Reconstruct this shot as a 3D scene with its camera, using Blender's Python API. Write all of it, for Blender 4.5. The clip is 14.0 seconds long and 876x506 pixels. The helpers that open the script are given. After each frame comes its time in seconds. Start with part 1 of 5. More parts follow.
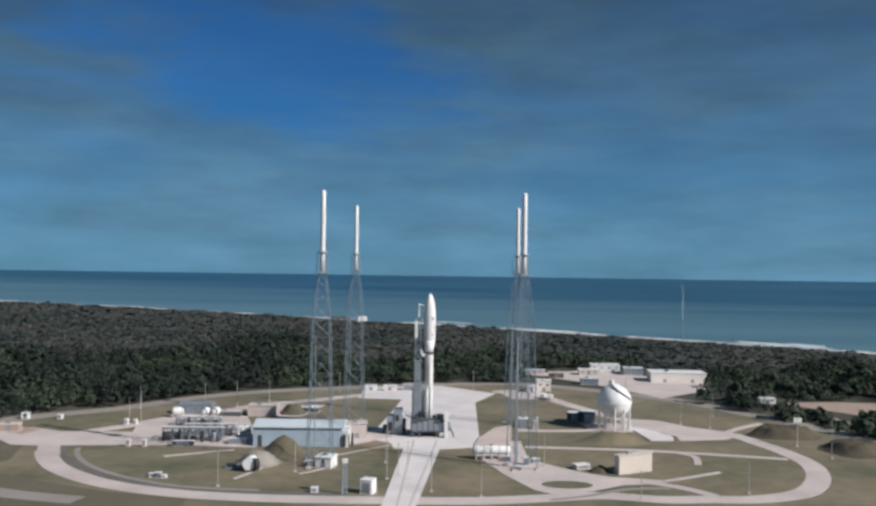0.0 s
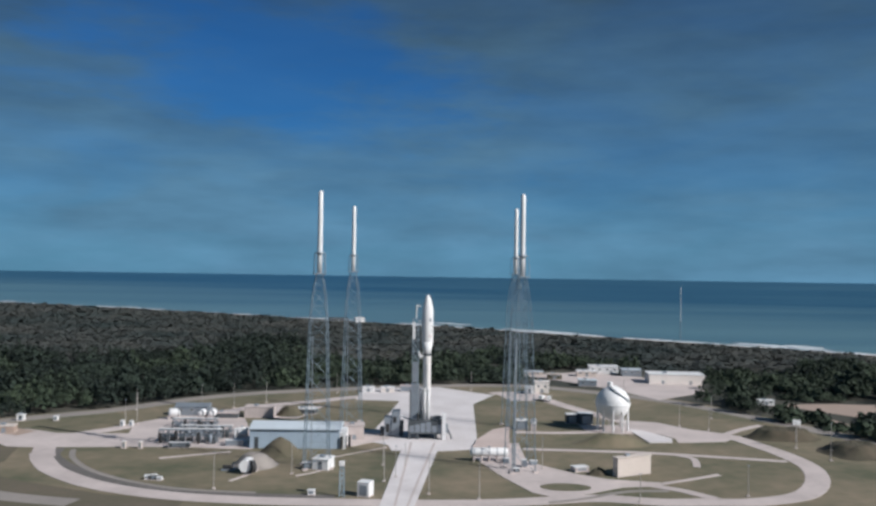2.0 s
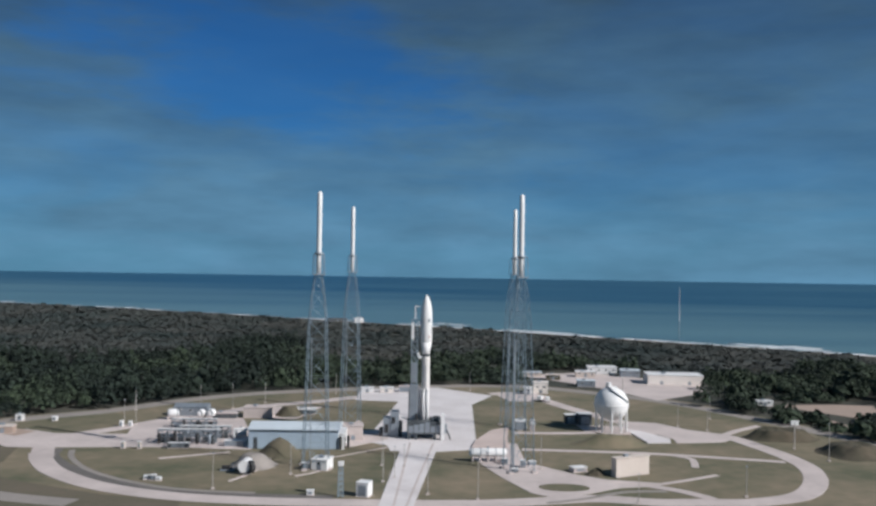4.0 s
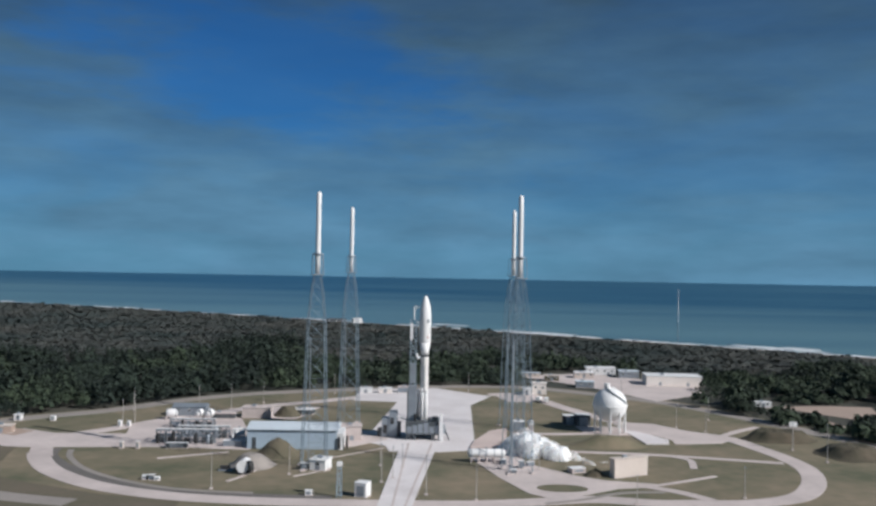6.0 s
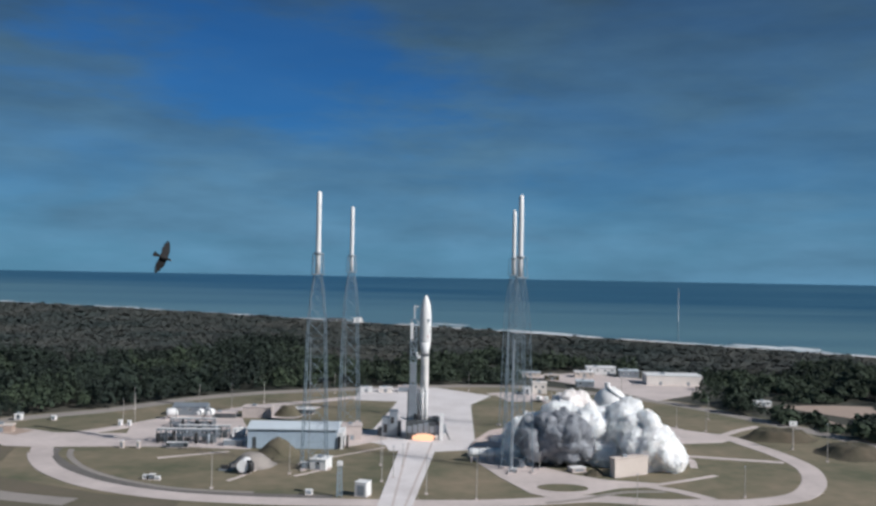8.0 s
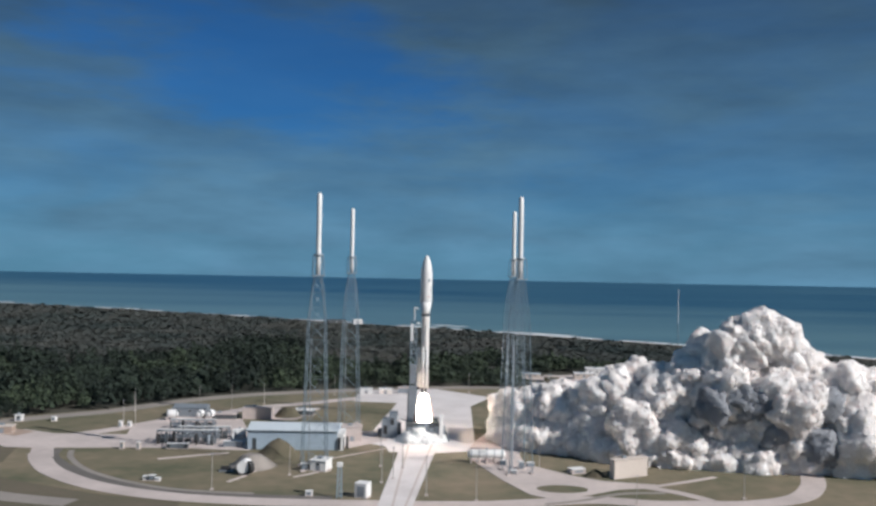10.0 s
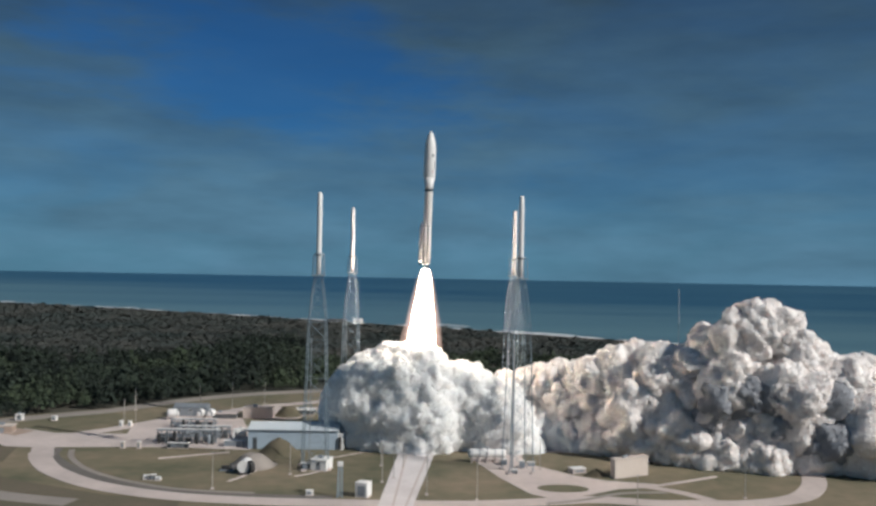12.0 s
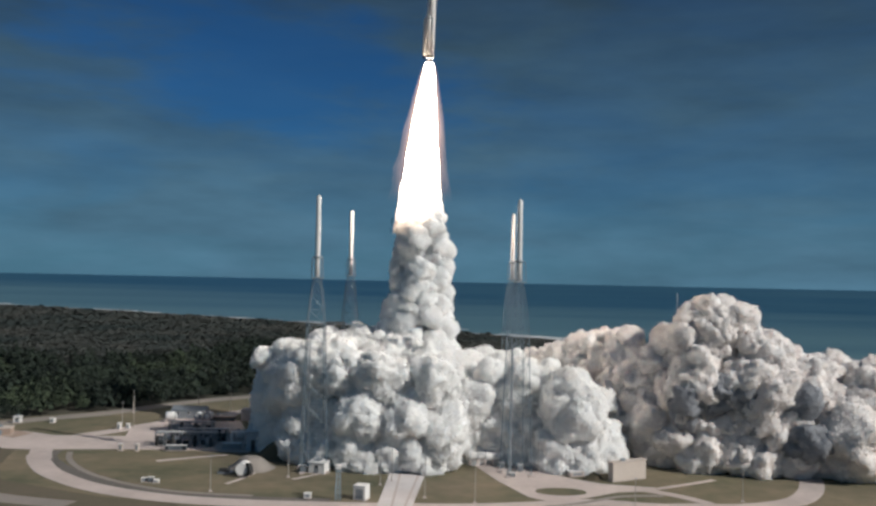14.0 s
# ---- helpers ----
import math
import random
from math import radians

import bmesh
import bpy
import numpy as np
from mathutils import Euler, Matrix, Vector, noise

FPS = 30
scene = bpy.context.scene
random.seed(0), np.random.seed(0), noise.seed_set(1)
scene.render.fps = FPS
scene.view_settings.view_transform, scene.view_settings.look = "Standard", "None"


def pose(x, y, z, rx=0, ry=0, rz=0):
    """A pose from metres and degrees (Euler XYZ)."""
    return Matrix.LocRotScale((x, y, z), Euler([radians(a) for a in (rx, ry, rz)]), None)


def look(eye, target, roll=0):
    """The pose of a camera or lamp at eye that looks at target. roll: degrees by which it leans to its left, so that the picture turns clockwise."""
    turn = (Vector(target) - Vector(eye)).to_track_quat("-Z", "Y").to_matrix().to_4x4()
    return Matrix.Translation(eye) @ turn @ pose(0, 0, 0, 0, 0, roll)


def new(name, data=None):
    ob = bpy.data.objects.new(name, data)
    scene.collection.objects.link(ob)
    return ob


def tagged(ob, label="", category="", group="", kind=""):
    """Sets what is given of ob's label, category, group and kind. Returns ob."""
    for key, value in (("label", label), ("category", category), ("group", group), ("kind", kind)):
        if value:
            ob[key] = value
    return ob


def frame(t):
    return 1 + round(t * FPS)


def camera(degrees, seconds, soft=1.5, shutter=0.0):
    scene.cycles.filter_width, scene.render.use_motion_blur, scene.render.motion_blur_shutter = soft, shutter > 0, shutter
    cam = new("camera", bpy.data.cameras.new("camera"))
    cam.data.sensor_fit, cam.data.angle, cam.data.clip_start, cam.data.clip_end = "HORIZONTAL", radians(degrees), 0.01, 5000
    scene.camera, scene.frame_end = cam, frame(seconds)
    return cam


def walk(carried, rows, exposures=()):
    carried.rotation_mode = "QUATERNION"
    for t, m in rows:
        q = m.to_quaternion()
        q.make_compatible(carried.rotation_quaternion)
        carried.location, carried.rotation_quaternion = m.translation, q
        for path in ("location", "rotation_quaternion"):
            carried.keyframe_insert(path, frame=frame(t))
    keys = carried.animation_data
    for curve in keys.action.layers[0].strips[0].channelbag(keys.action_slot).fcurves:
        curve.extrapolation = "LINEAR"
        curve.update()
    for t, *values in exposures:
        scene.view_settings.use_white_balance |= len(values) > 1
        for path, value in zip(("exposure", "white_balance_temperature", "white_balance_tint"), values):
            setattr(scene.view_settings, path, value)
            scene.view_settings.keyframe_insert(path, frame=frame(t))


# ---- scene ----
cam = camera(53.664, 14.0, soft=2.8)


def row(t, ahead, x, y, z, lean):
    return t, look((0, ahead, 82), (x, y, z), lean)


walk(cam, [
    row(0.0, 0.00, 0.000, 399.981, 85.948, 0.817),
    row(0.5, 0.79, -0.490, 400.774, 85.876, 0.837),
    row(1.0, 3.26, 0.460, 403.248, 85.469, 0.872),
    row(1.5, 2.79, 1.344, 402.769, 86.095, 0.852),
    row(2.0, 1.85, 0.988, 401.826, 86.443, 0.876),
    row(2.5, 1.59, 0.915, 401.563, 86.610, 0.884),
    row(3.0, 1.64, 1.170, 401.609, 86.720, 0.892),
    row(5.5, 0.96, 1.877, 400.932, 86.737, 0.965),
    row(6.0, 1.22, 1.927, 401.187, 86.999, 1.058),
    row(6.5, 0.90, 2.474, 400.856, 87.157, 1.076),
    row(7.0, 0.99, 1.865, 400.957, 87.124, 1.039),
    row(7.5, 0.84, 2.165, 400.806, 87.129, 1.010),
    row(8.0, 1.16, 1.840, 401.125, 86.772, 1.034),
    row(10.5, 0.44, 1.715, 400.402, 87.561, 1.103),
    row(11.0, 0.40, 1.179, 400.360, 87.373, 1.128),
    row(11.5, 0.24, 1.735, 400.199, 87.369, 1.113),
    row(12.0, 0.79, 1.584, 400.754, 87.173, 1.065),
    row(12.5, 0.88, 1.695, 400.834, 87.758, 1.013),
    row(13.0, 0.31, 2.215, 400.253, 88.111, 1.138),
    row(13.5, 0.55, 1.846, 400.501, 88.064, 1.111),
    row(14.0, 0.23, 2.217, 400.172, 88.631, 1.200),
], exposures=[(0, 0.05, 6400, 8), (1.0, 0.0, 6200, 8), (8.2, -0.02, 6200, 8), (10.5, -0.05, 6350, 8), (11.5, -0.15, 6450, 7), (12.5, -0.46, 6550, 6), (13.2, -0.56, 6550, 6), (14.0, -0.56, 6550, 6)])

# ---- light: morning sun from the south-east, broken thin cloud ----
SUN = Vector((0.74, -0.38, 0.56)).normalized()
world = bpy.data.worlds.new("sky")
scene.world = world
world.use_nodes = True
wn, wl = world.node_tree.nodes, world.node_tree.links
wn.clear()
sky = wn.new("ShaderNodeTexSky")
sky.sky_type, sky.sun_disc = "NISHITA", False
sky.sun_elevation = math.asin(SUN.z)
sky.sun_rotation = math.atan2(SUN.x, SUN.y)
sky.altitude, sky.air_density, sky.dust_density, sky.ozone_density = 0, 0.9, 0.3, 4.0
where = wn.new("ShaderNodeTexCoord")
stretch = wn.new("ShaderNodeMapping")
stretch.inputs["Scale"].default_value = (2.6, 1.0, 10.0)
stretch.inputs["Rotation"].default_value = (0, radians(4), 0)
stretch.inputs["Location"].default_value = (0.35, 0.2, 0.1)
wl.new(where.outputs["Generated"], stretch.inputs["Vector"])
veil = wn.new("ShaderNodeTexNoise")
veil.inputs["Scale"].default_value, veil.inputs["Detail"].default_value, veil.inputs["Roughness"].default_value = 1.5, 7, 0.52
veil.inputs["Distortion"].default_value = 0.5
wl.new(stretch.outputs[0], veil.inputs["Vector"])
# a ragged clear gap in the thin cloud, high to the north-west
split = wn.new("ShaderNodeSeparateXYZ")
wl.new(where.outputs["Generated"], split.inputs[0])


def sums(op, a, b):
    k = wn.new("ShaderNodeMath")
    k.operation = op
    for i, v in enumerate((a, b)):
        if isinstance(v, (int, float)):
            k.inputs[i].default_value = v
        else:
            wl.new(v, k.inputs[i])
    return k.outputs[0]


ragged_sky = wn.new("ShaderNodeTexNoise")
ragged_sky.inputs["Scale"].default_value, ragged_sky.inputs["Detail"].default_value, ragged_sky.inputs["Roughness"].default_value = 1.9, 7, 0.6
wl.new(stretch.outputs[0], ragged_sky.inputs["Vector"])
east = sums("ADD", split.outputs["X"], 0.20)
over = sums("ADD", split.outputs["Z"], -0.222)
across = sums("MULTIPLY", sums("ADD", over, sums("MULTIPLY", east, 0.22)), 17.0)
length_ = sums("MULTIPLY", east, 4.2)
reach_ = sums("ADD", sums("ADD", sums("MULTIPLY", across, across), sums("MULTIPLY", length_, length_)), sums("MULTIPLY", sums("ADD", ragged_sky.outputs["Fac"], -0.5), 9.0))
gap = wn.new("ShaderNodeMapRange")
gap.interpolation_type = "SMOOTHSTEP"
gap.inputs["From Min"].default_value, gap.inputs["From Max"].default_value = -0.6, 2.6
gap.inputs["To Min"].default_value, gap.inputs["To Max"].default_value = 0.22, 1.0
wl.new(reach_, gap.inputs["Value"])
cover = wn.new("ShaderNodeValToRGB")
cover.color_ramp.elements[0].position, cover.color_ramp.elements[0].color = 0.30, (0.62, 0.62, 0.62, 1)
cover.color_ramp.elements[1].position, cover.color_ramp.elements[1].color = 0.60, (0.95, 0.95, 0.95, 1)
wl.new(veil.outputs["Fac"], cover.inputs["Fac"])
tint = wn.new("ShaderNodeMix")
tint.data_type, tint.blend_type = "RGBA", "MULTIPLY"
tint.inputs["Factor"].default_value = 1
tint.inputs["B"].default_value = (0.13, 0.43, 0.74, 1)
wl.new(sky.outputs[0], tint.inputs["A"])
cloudy = wn.new("ShaderNodeMix")
cloudy.data_type = "RGBA"
high = wn.new("ShaderNodeSeparateXYZ")
wl.new(where.outputs["Generated"], high.inputs[0])
low = wn.new("ShaderNodeMapRange")
low.inputs["From Min"].default_value, low.inputs["From Max"].default_value = 0.0, 0.30
wl.new(high.outputs["Z"], low.inputs["Value"])
grey = wn.new("ShaderNodeMix")          # thin cloud: paler towards the horizon
grey.data_type = "RGBA"
grey.inputs["A"].default_value, grey.inputs["B"].default_value = (1.28, 2.75, 4.15, 1), (0.50, 0.96, 1.50, 1)
wl.new(low.outputs[0], grey.inputs["Factor"])
shade = wn.new("ShaderNodeTexNoise")     # thicker and thinner streaks within the cloud
shade.inputs["Scale"].default_value, shade.inputs["Detail"].default_value, shade.inputs["Roughness"].default_value = 2.6, 7, 0.55
wl.new(stretch.outputs[0], shade.inputs["Vector"])
streak = wn.new("ShaderNodeMapRange")
streak.inputs["From Min"].default_value, streak.inputs["From Max"].default_value = 0.32, 0.68
streak.inputs["To Min"].default_value, streak.inputs["To Max"].default_value = 0.84, 1.18
wl.new(shade.outputs["Fac"], streak.inputs["Value"])
lit = wn.new("ShaderNodeVectorMath")
lit.operation = "SCALE"
wl.new(grey.outputs["Result"], lit.inputs[0])
wl.new(streak.outputs[0], lit.inputs["Scale"])
wl.new(lit.outputs[0], cloudy.inputs["B"])
wl.new(sums("MULTIPLY", cover.outputs[0], gap.outputs[0]), cloudy.inputs["Factor"])
wl.new(tint.outputs["Result"], cloudy.inputs["A"])
back = wn.new("ShaderNodeBackground")
back.inputs["Strength"].default_value = 0.092
wl.new(cloudy.outputs["Result"], back.inputs["Color"])
out = wn.new("ShaderNodeOutputWorld")
wl.new(back.outputs[0], out.inputs["Surface"])

sun = new("sun", bpy.data.lights.new("sun", "SUN"))
sun.data.energy, sun.data.angle, sun.data.color = 5.0, radians(0.6), (1.0, 0.95, 0.91)
sun.matrix_world = look(SUN * 900, (0, 0, 0))
# ---- materials ----
def mat(name, base, other=None, rough=0.8, metal=0.0, fine=2.0, broad=0.05, bump=0.0, amount=0.6, islands=0.0, shift=0.0, span=(0.52, 0.95)):
    """A surface whose colour wanders from base to other in broad stains and fine grain."""
    m = bpy.data.materials.new(name)
    m.use_nodes = True
    n, l = m.node_tree.nodes, m.node_tree.links
    b = n["Principled BSDF"]
    b.inputs["Roughness"].default_value, b.inputs["Metallic"].default_value = rough, metal
    other = other or [c * 0.7 for c in base]
    at = n.new("ShaderNodeTexCoord")
    noises = []
    for scale, detail in ((broad, 5), (fine, 3)):
        k = n.new("ShaderNodeTexNoise")
        k.inputs["Scale"].default_value, k.inputs["Detail"].default_value = scale, detail
        l.new(at.outputs["Object"], k.inputs["Vector"])
        noises.append(k)
    add = n.new("ShaderNodeMath")
    add.operation = "MULTIPLY_ADD"
    l.new(noises[1].outputs["Fac"], add.inputs[0])
    add.inputs[1].default_value = 0.45
    l.new(noises[0].outputs["Fac"], add.inputs[2])
    reach = n.new("ShaderNodeMapRange")
    reach.inputs["From Min"].default_value, reach.inputs["From Max"].default_value = span
    reach.inputs["To Max"].default_value = amount
    l.new(add.outputs[0], reach.inputs["Value"])
    fac = reach.outputs[0]
    if islands or shift:
        src = n.new("ShaderNodeNewGeometry").outputs["Random Per Island"] if islands else n.new("ShaderNodeObjectInfo").outputs["Random"]
        more = n.new("ShaderNodeMath")
        more.operation, more.use_clamp = "MULTIPLY_ADD", True
        more.inputs[1].default_value = islands or shift
        l.new(src, more.inputs[0])
        l.new(fac, more.inputs[2])
        fac = more.outputs[0]
    mix = n.new("ShaderNodeMix")
    mix.data_type = "RGBA"
    mix.inputs["A"].default_value, mix.inputs["B"].default_value = (*base, 1), (*other, 1)
    l.new(fac, mix.inputs["Factor"])
    l.new(mix.outputs["Result"], b.inputs["Base Color"])
    if bump:
        k = n.new("ShaderNodeBump")
        k.inputs["Strength"].default_value, k.inputs["Distance"].default_value = bump, 0.3
        l.new(noises[1].outputs["Fac"], k.inputs["Height"])
        l.new(k.outputs[0], b.inputs["Normal"])
    return m


SCRUB = mat("scrub_soil", (0.026, 0.032, 0.024), (0.075, 0.068, 0.052), 0.95, fine=0.09, broad=0.008, bump=0.5, amount=0.9)
GRASS = mat("mown_grass", (0.094, 0.097, 0.056), (0.26, 0.203, 0.14), 0.95, fine=0.16, broad=0.024, bump=0.3, amount=0.9, span=(0.5, 0.98))
CONCRETE = mat("pale_concrete", (0.60, 0.515, 0.485), (0.42, 0.36, 0.34), 0.85, fine=0.3, broad=0.04, bump=0.1, amount=0.8)
TRACK = mat("crawlerway_slab", (0.75, 0.705, 0.70), (0.58, 0.53, 0.52), 0.85, fine=0.35, broad=0.05, bump=0.1, shift=0.3, amount=0.7)
ASPHALT = mat("worn_asphalt", (0.25, 0.225, 0.205), (0.36, 0.315, 0.285), 0.9, fine=0.5, broad=0.03, bump=0.1)
SAND = mat("beach_sand", (0.40, 0.31, 0.255), (0.27, 0.20, 0.165), 0.95, fine=0.1, broad=0.01)
DIRT = mat("bare_dirt", (0.14, 0.115, 0.082), (0.085, 0.085, 0.05), 0.95, fine=0.4, broad=0.05, bump=0.4)
FOAM = mat("surf_foam", (0.85, 0.85, 0.85), (0.45, 0.52, 0.55), 0.7, fine=0.12, broad=0.02, amount=0.8)
LEAF = mat("woodland_leaves", (0.0075, 0.015, 0.011), (0.046, 0.066, 0.036), 0.95, fine=0.09, broad=0.018, amount=1.0, islands=0.10, span=(0.56, 0.94))
# low scrub's grey-green, with distance haze mixed into the leaf colour
HAZY_HEATH = mat("hazy_heath_leaves", (0.023, 0.036, 0.034), (0.072, 0.072, 0.064), 0.95, fine=0.03, broad=0.009, amount=1.0, islands=0.06, span=(0.54, 0.92))
# one dark leaf colour for the pine grove and the western woods
DARK_LEAF = mat("dark_leaves_by_place", (0.0045, 0.010, 0.0085), (0.024, 0.038, 0.025), 0.95, fine=0.10, broad=0.03, amount=1.0, islands=0.08)
WHITE = mat("white_paint", (0.80, 0.79, 0.78), (0.62, 0.60, 0.58), 0.5, fine=0.8, broad=0.08, amount=0.4)
CREAM = mat("cream_wall", (0.62, 0.54, 0.48), (0.48, 0.41, 0.37), 0.8, fine=0.6, broad=0.1, bump=0.1)
BLUE = mat("pale_blue_cladding", (0.43, 0.52, 0.60), (0.33, 0.40, 0.48), 0.55, fine=0.8, broad=0.1, shift=0.2)
ROOF = mat("pale_roof_sheet", (0.62, 0.68, 0.72), (0.48, 0.52, 0.56), 0.5, fine=0.5, broad=0.08, shift=0.2)
STEEL = mat("grey_steel", (0.33, 0.37, 0.41), (0.20, 0.21, 0.23), 0.55, 0.5, fine=1.0, broad=0.15)
GALV = mat("galvanised_lattice", (0.25, 0.32, 0.37), (0.17, 0.21, 0.25), 0.55, 0.2, fine=0.6, broad=0.1)
DARK = mat("dark_steel", (0.060, 0.072, 0.082), (0.12, 0.125, 0.13), 0.7, 0.2, fine=1.0, broad=0.2)
RED = mat("red_marking", (0.42, 0.07, 0.05), (0.30, 0.06, 0.05), 0.6)
BLACK = mat("black_soot", (0.02, 0.02, 0.022), (0.05, 0.05, 0.05), 0.8)
FEATHER = mat("dark_feathers", (0.008, 0.008, 0.009), (0.018, 0.016, 0.016), 0.85, fine=30, broad=4)
WOODPOLE = mat("weathered_pole", (0.42, 0.39, 0.36), (0.28, 0.26, 0.24), 0.85, fine=1.5, broad=0.3)
CORE = mat("bronze_white_core", (0.80, 0.77, 0.74), (0.66, 0.62, 0.58), 0.45, fine=0.8, broad=0.1, amount=0.4)
GLASS = mat("window_glass", (0.03, 0.04, 0.05), (0.05, 0.06, 0.07), 0.08)


def smoke_mat(name, light, dark, depth=1.0, weight=0.7):
    """Dense vapour: light soaks a little way into it."""
    m = mat(name, light, dark, 1.0, fine=0.32, broad=0.06, bump=0.0, amount=0.4, shift=0.2)
    n, l = m.node_tree.nodes, m.node_tree.links
    b = n["Principled BSDF"]
    b.inputs["Specular IOR Level"].default_value = 0
    b.inputs["Subsurface Weight"].default_value = weight
    b.inputs["Subsurface Radius"].default_value = (depth, depth * 0.93, depth * 0.88)
    b.inputs["Subsurface Scale"].default_value = 1.0
    at = n.new("ShaderNodeTexCoord")
    k = n.new("ShaderNodeTexNoise")
    k.inputs["Scale"].default_value, k.inputs["Detail"].default_value, k.inputs["Roughness"].default_value = 0.8, 6, 0.62
    l.new(at.outputs["Object"], k.inputs["Vector"])
    bp = n.new("ShaderNodeBump")
    bp.inputs["Strength"].default_value, bp.inputs["Distance"].default_value = 0.35, 0.9
    l.new(k.outputs["Fac"], bp.inputs["Height"])
    l.new(bp.outputs[0], b.inputs["Normal"])
    return m


SMOKE = smoke_mat("billowing_smoke", (0.945, 0.895, 0.87), (0.82, 0.755, 0.725), 1.8, 0.9)
# dark smoke of the first burst; its tone also paints shade into the cloud
SOOT_SHADE = smoke_mat("soot_and_shade_smoke", (0.42, 0.43, 0.46), (0.26, 0.27, 0.30))
def thin(m, clear, scale=0.14, spread=0.25):
    """Lets part of the light straight through, in drifting wisps."""
    n, l = m.node_tree.nodes, m.node_tree.links
    o = [k for k in n if k.type == "OUTPUT_MATERIAL"][0]
    b = n["Principled BSDF"]
    [q for q in n if q.type == "BUMP"][0].inputs["Strength"].default_value = 0.1
    at = n.new("ShaderNodeTexCoord")
    k = n.new("ShaderNodeTexNoise")
    k.inputs["Scale"].default_value, k.inputs["Detail"].default_value = scale, 3
    l.new(at.outputs["Object"], k.inputs["Vector"])
    r = n.new("ShaderNodeMapRange")
    r.inputs["From Min"].default_value, r.inputs["From Max"].default_value = 0.3, 0.7
    r.inputs["To Min"].default_value, r.inputs["To Max"].default_value = max(0, 1 - clear - spread), min(1, 1 - clear + spread)
    l.new(k.outputs["Fac"], r.inputs["Value"])
    c = n.new("ShaderNodeBsdfTransparent")
    mix = n.new("ShaderNodeMixShader")
    l.new(r.outputs[0], mix.inputs[0])
    l.new(c.outputs[0], mix.inputs[1])
    glow = n.new("ShaderNodeBsdfTranslucent")
    glow.inputs["Color"].default_value = (0.98, 0.97, 0.96, 1)
    both = n.new("ShaderNodeMixShader")
    both.inputs[0].default_value = 0.15
    l.new(b.outputs[0], both.inputs[1])
    l.new(glow.outputs[0], both.inputs[2])
    l.new(both.outputs[0], mix.inputs[2])
    l.new(mix.outputs[0], o.inputs["Surface"])
    return m


def fluff_mat(name, light, dark, through_=0.30):
    """Shreds of vapour: light scatters off and through them alike."""
    m = mat(name, light, dark, 1.0, fine=0.32, broad=0.06, amount=0.4, shift=0.2)
    n, l = m.node_tree.nodes, m.node_tree.links
    o = [k for k in n if k.type == "OUTPUT_MATERIAL"][0]
    colour = n["Principled BSDF"].inputs["Base Color"].links[0].from_socket
    mix = n.new("ShaderNodeMixShader")
    mix.inputs[0].default_value = through_
    for i, kind in enumerate(("ShaderNodeBsdfDiffuse", "ShaderNodeBsdfTranslucent")):
        k = n.new(kind)
        l.new(colour, k.inputs["Color"])
        l.new(k.outputs[0], mix.inputs[i + 1])
    l.new(mix.outputs[0], o.inputs["Surface"])
    return m


SMOKE_SHREDS = fluff_mat("shredded_smoke", (0.99, 0.95, 0.93), (0.94, 0.88, 0.855))
SOOT_SHADE_SHREDS = fluff_mat("shredded_soot_and_shade", (0.44, 0.45, 0.48), (0.27, 0.28, 0.31))
STEAM_SHREDS = fluff_mat("shredded_steam", (0.99, 0.985, 0.98), (0.97, 0.96, 0.955))
STEAM = smoke_mat("white_steam", (0.965, 0.95, 0.94), (0.92, 0.905, 0.895), 6.0, 1.0)
VEIL = thin(smoke_mat("torn_vapour", (0.98, 0.955, 0.94), (0.95, 0.92, 0.905)), 0.72, 0.3, 0.14)


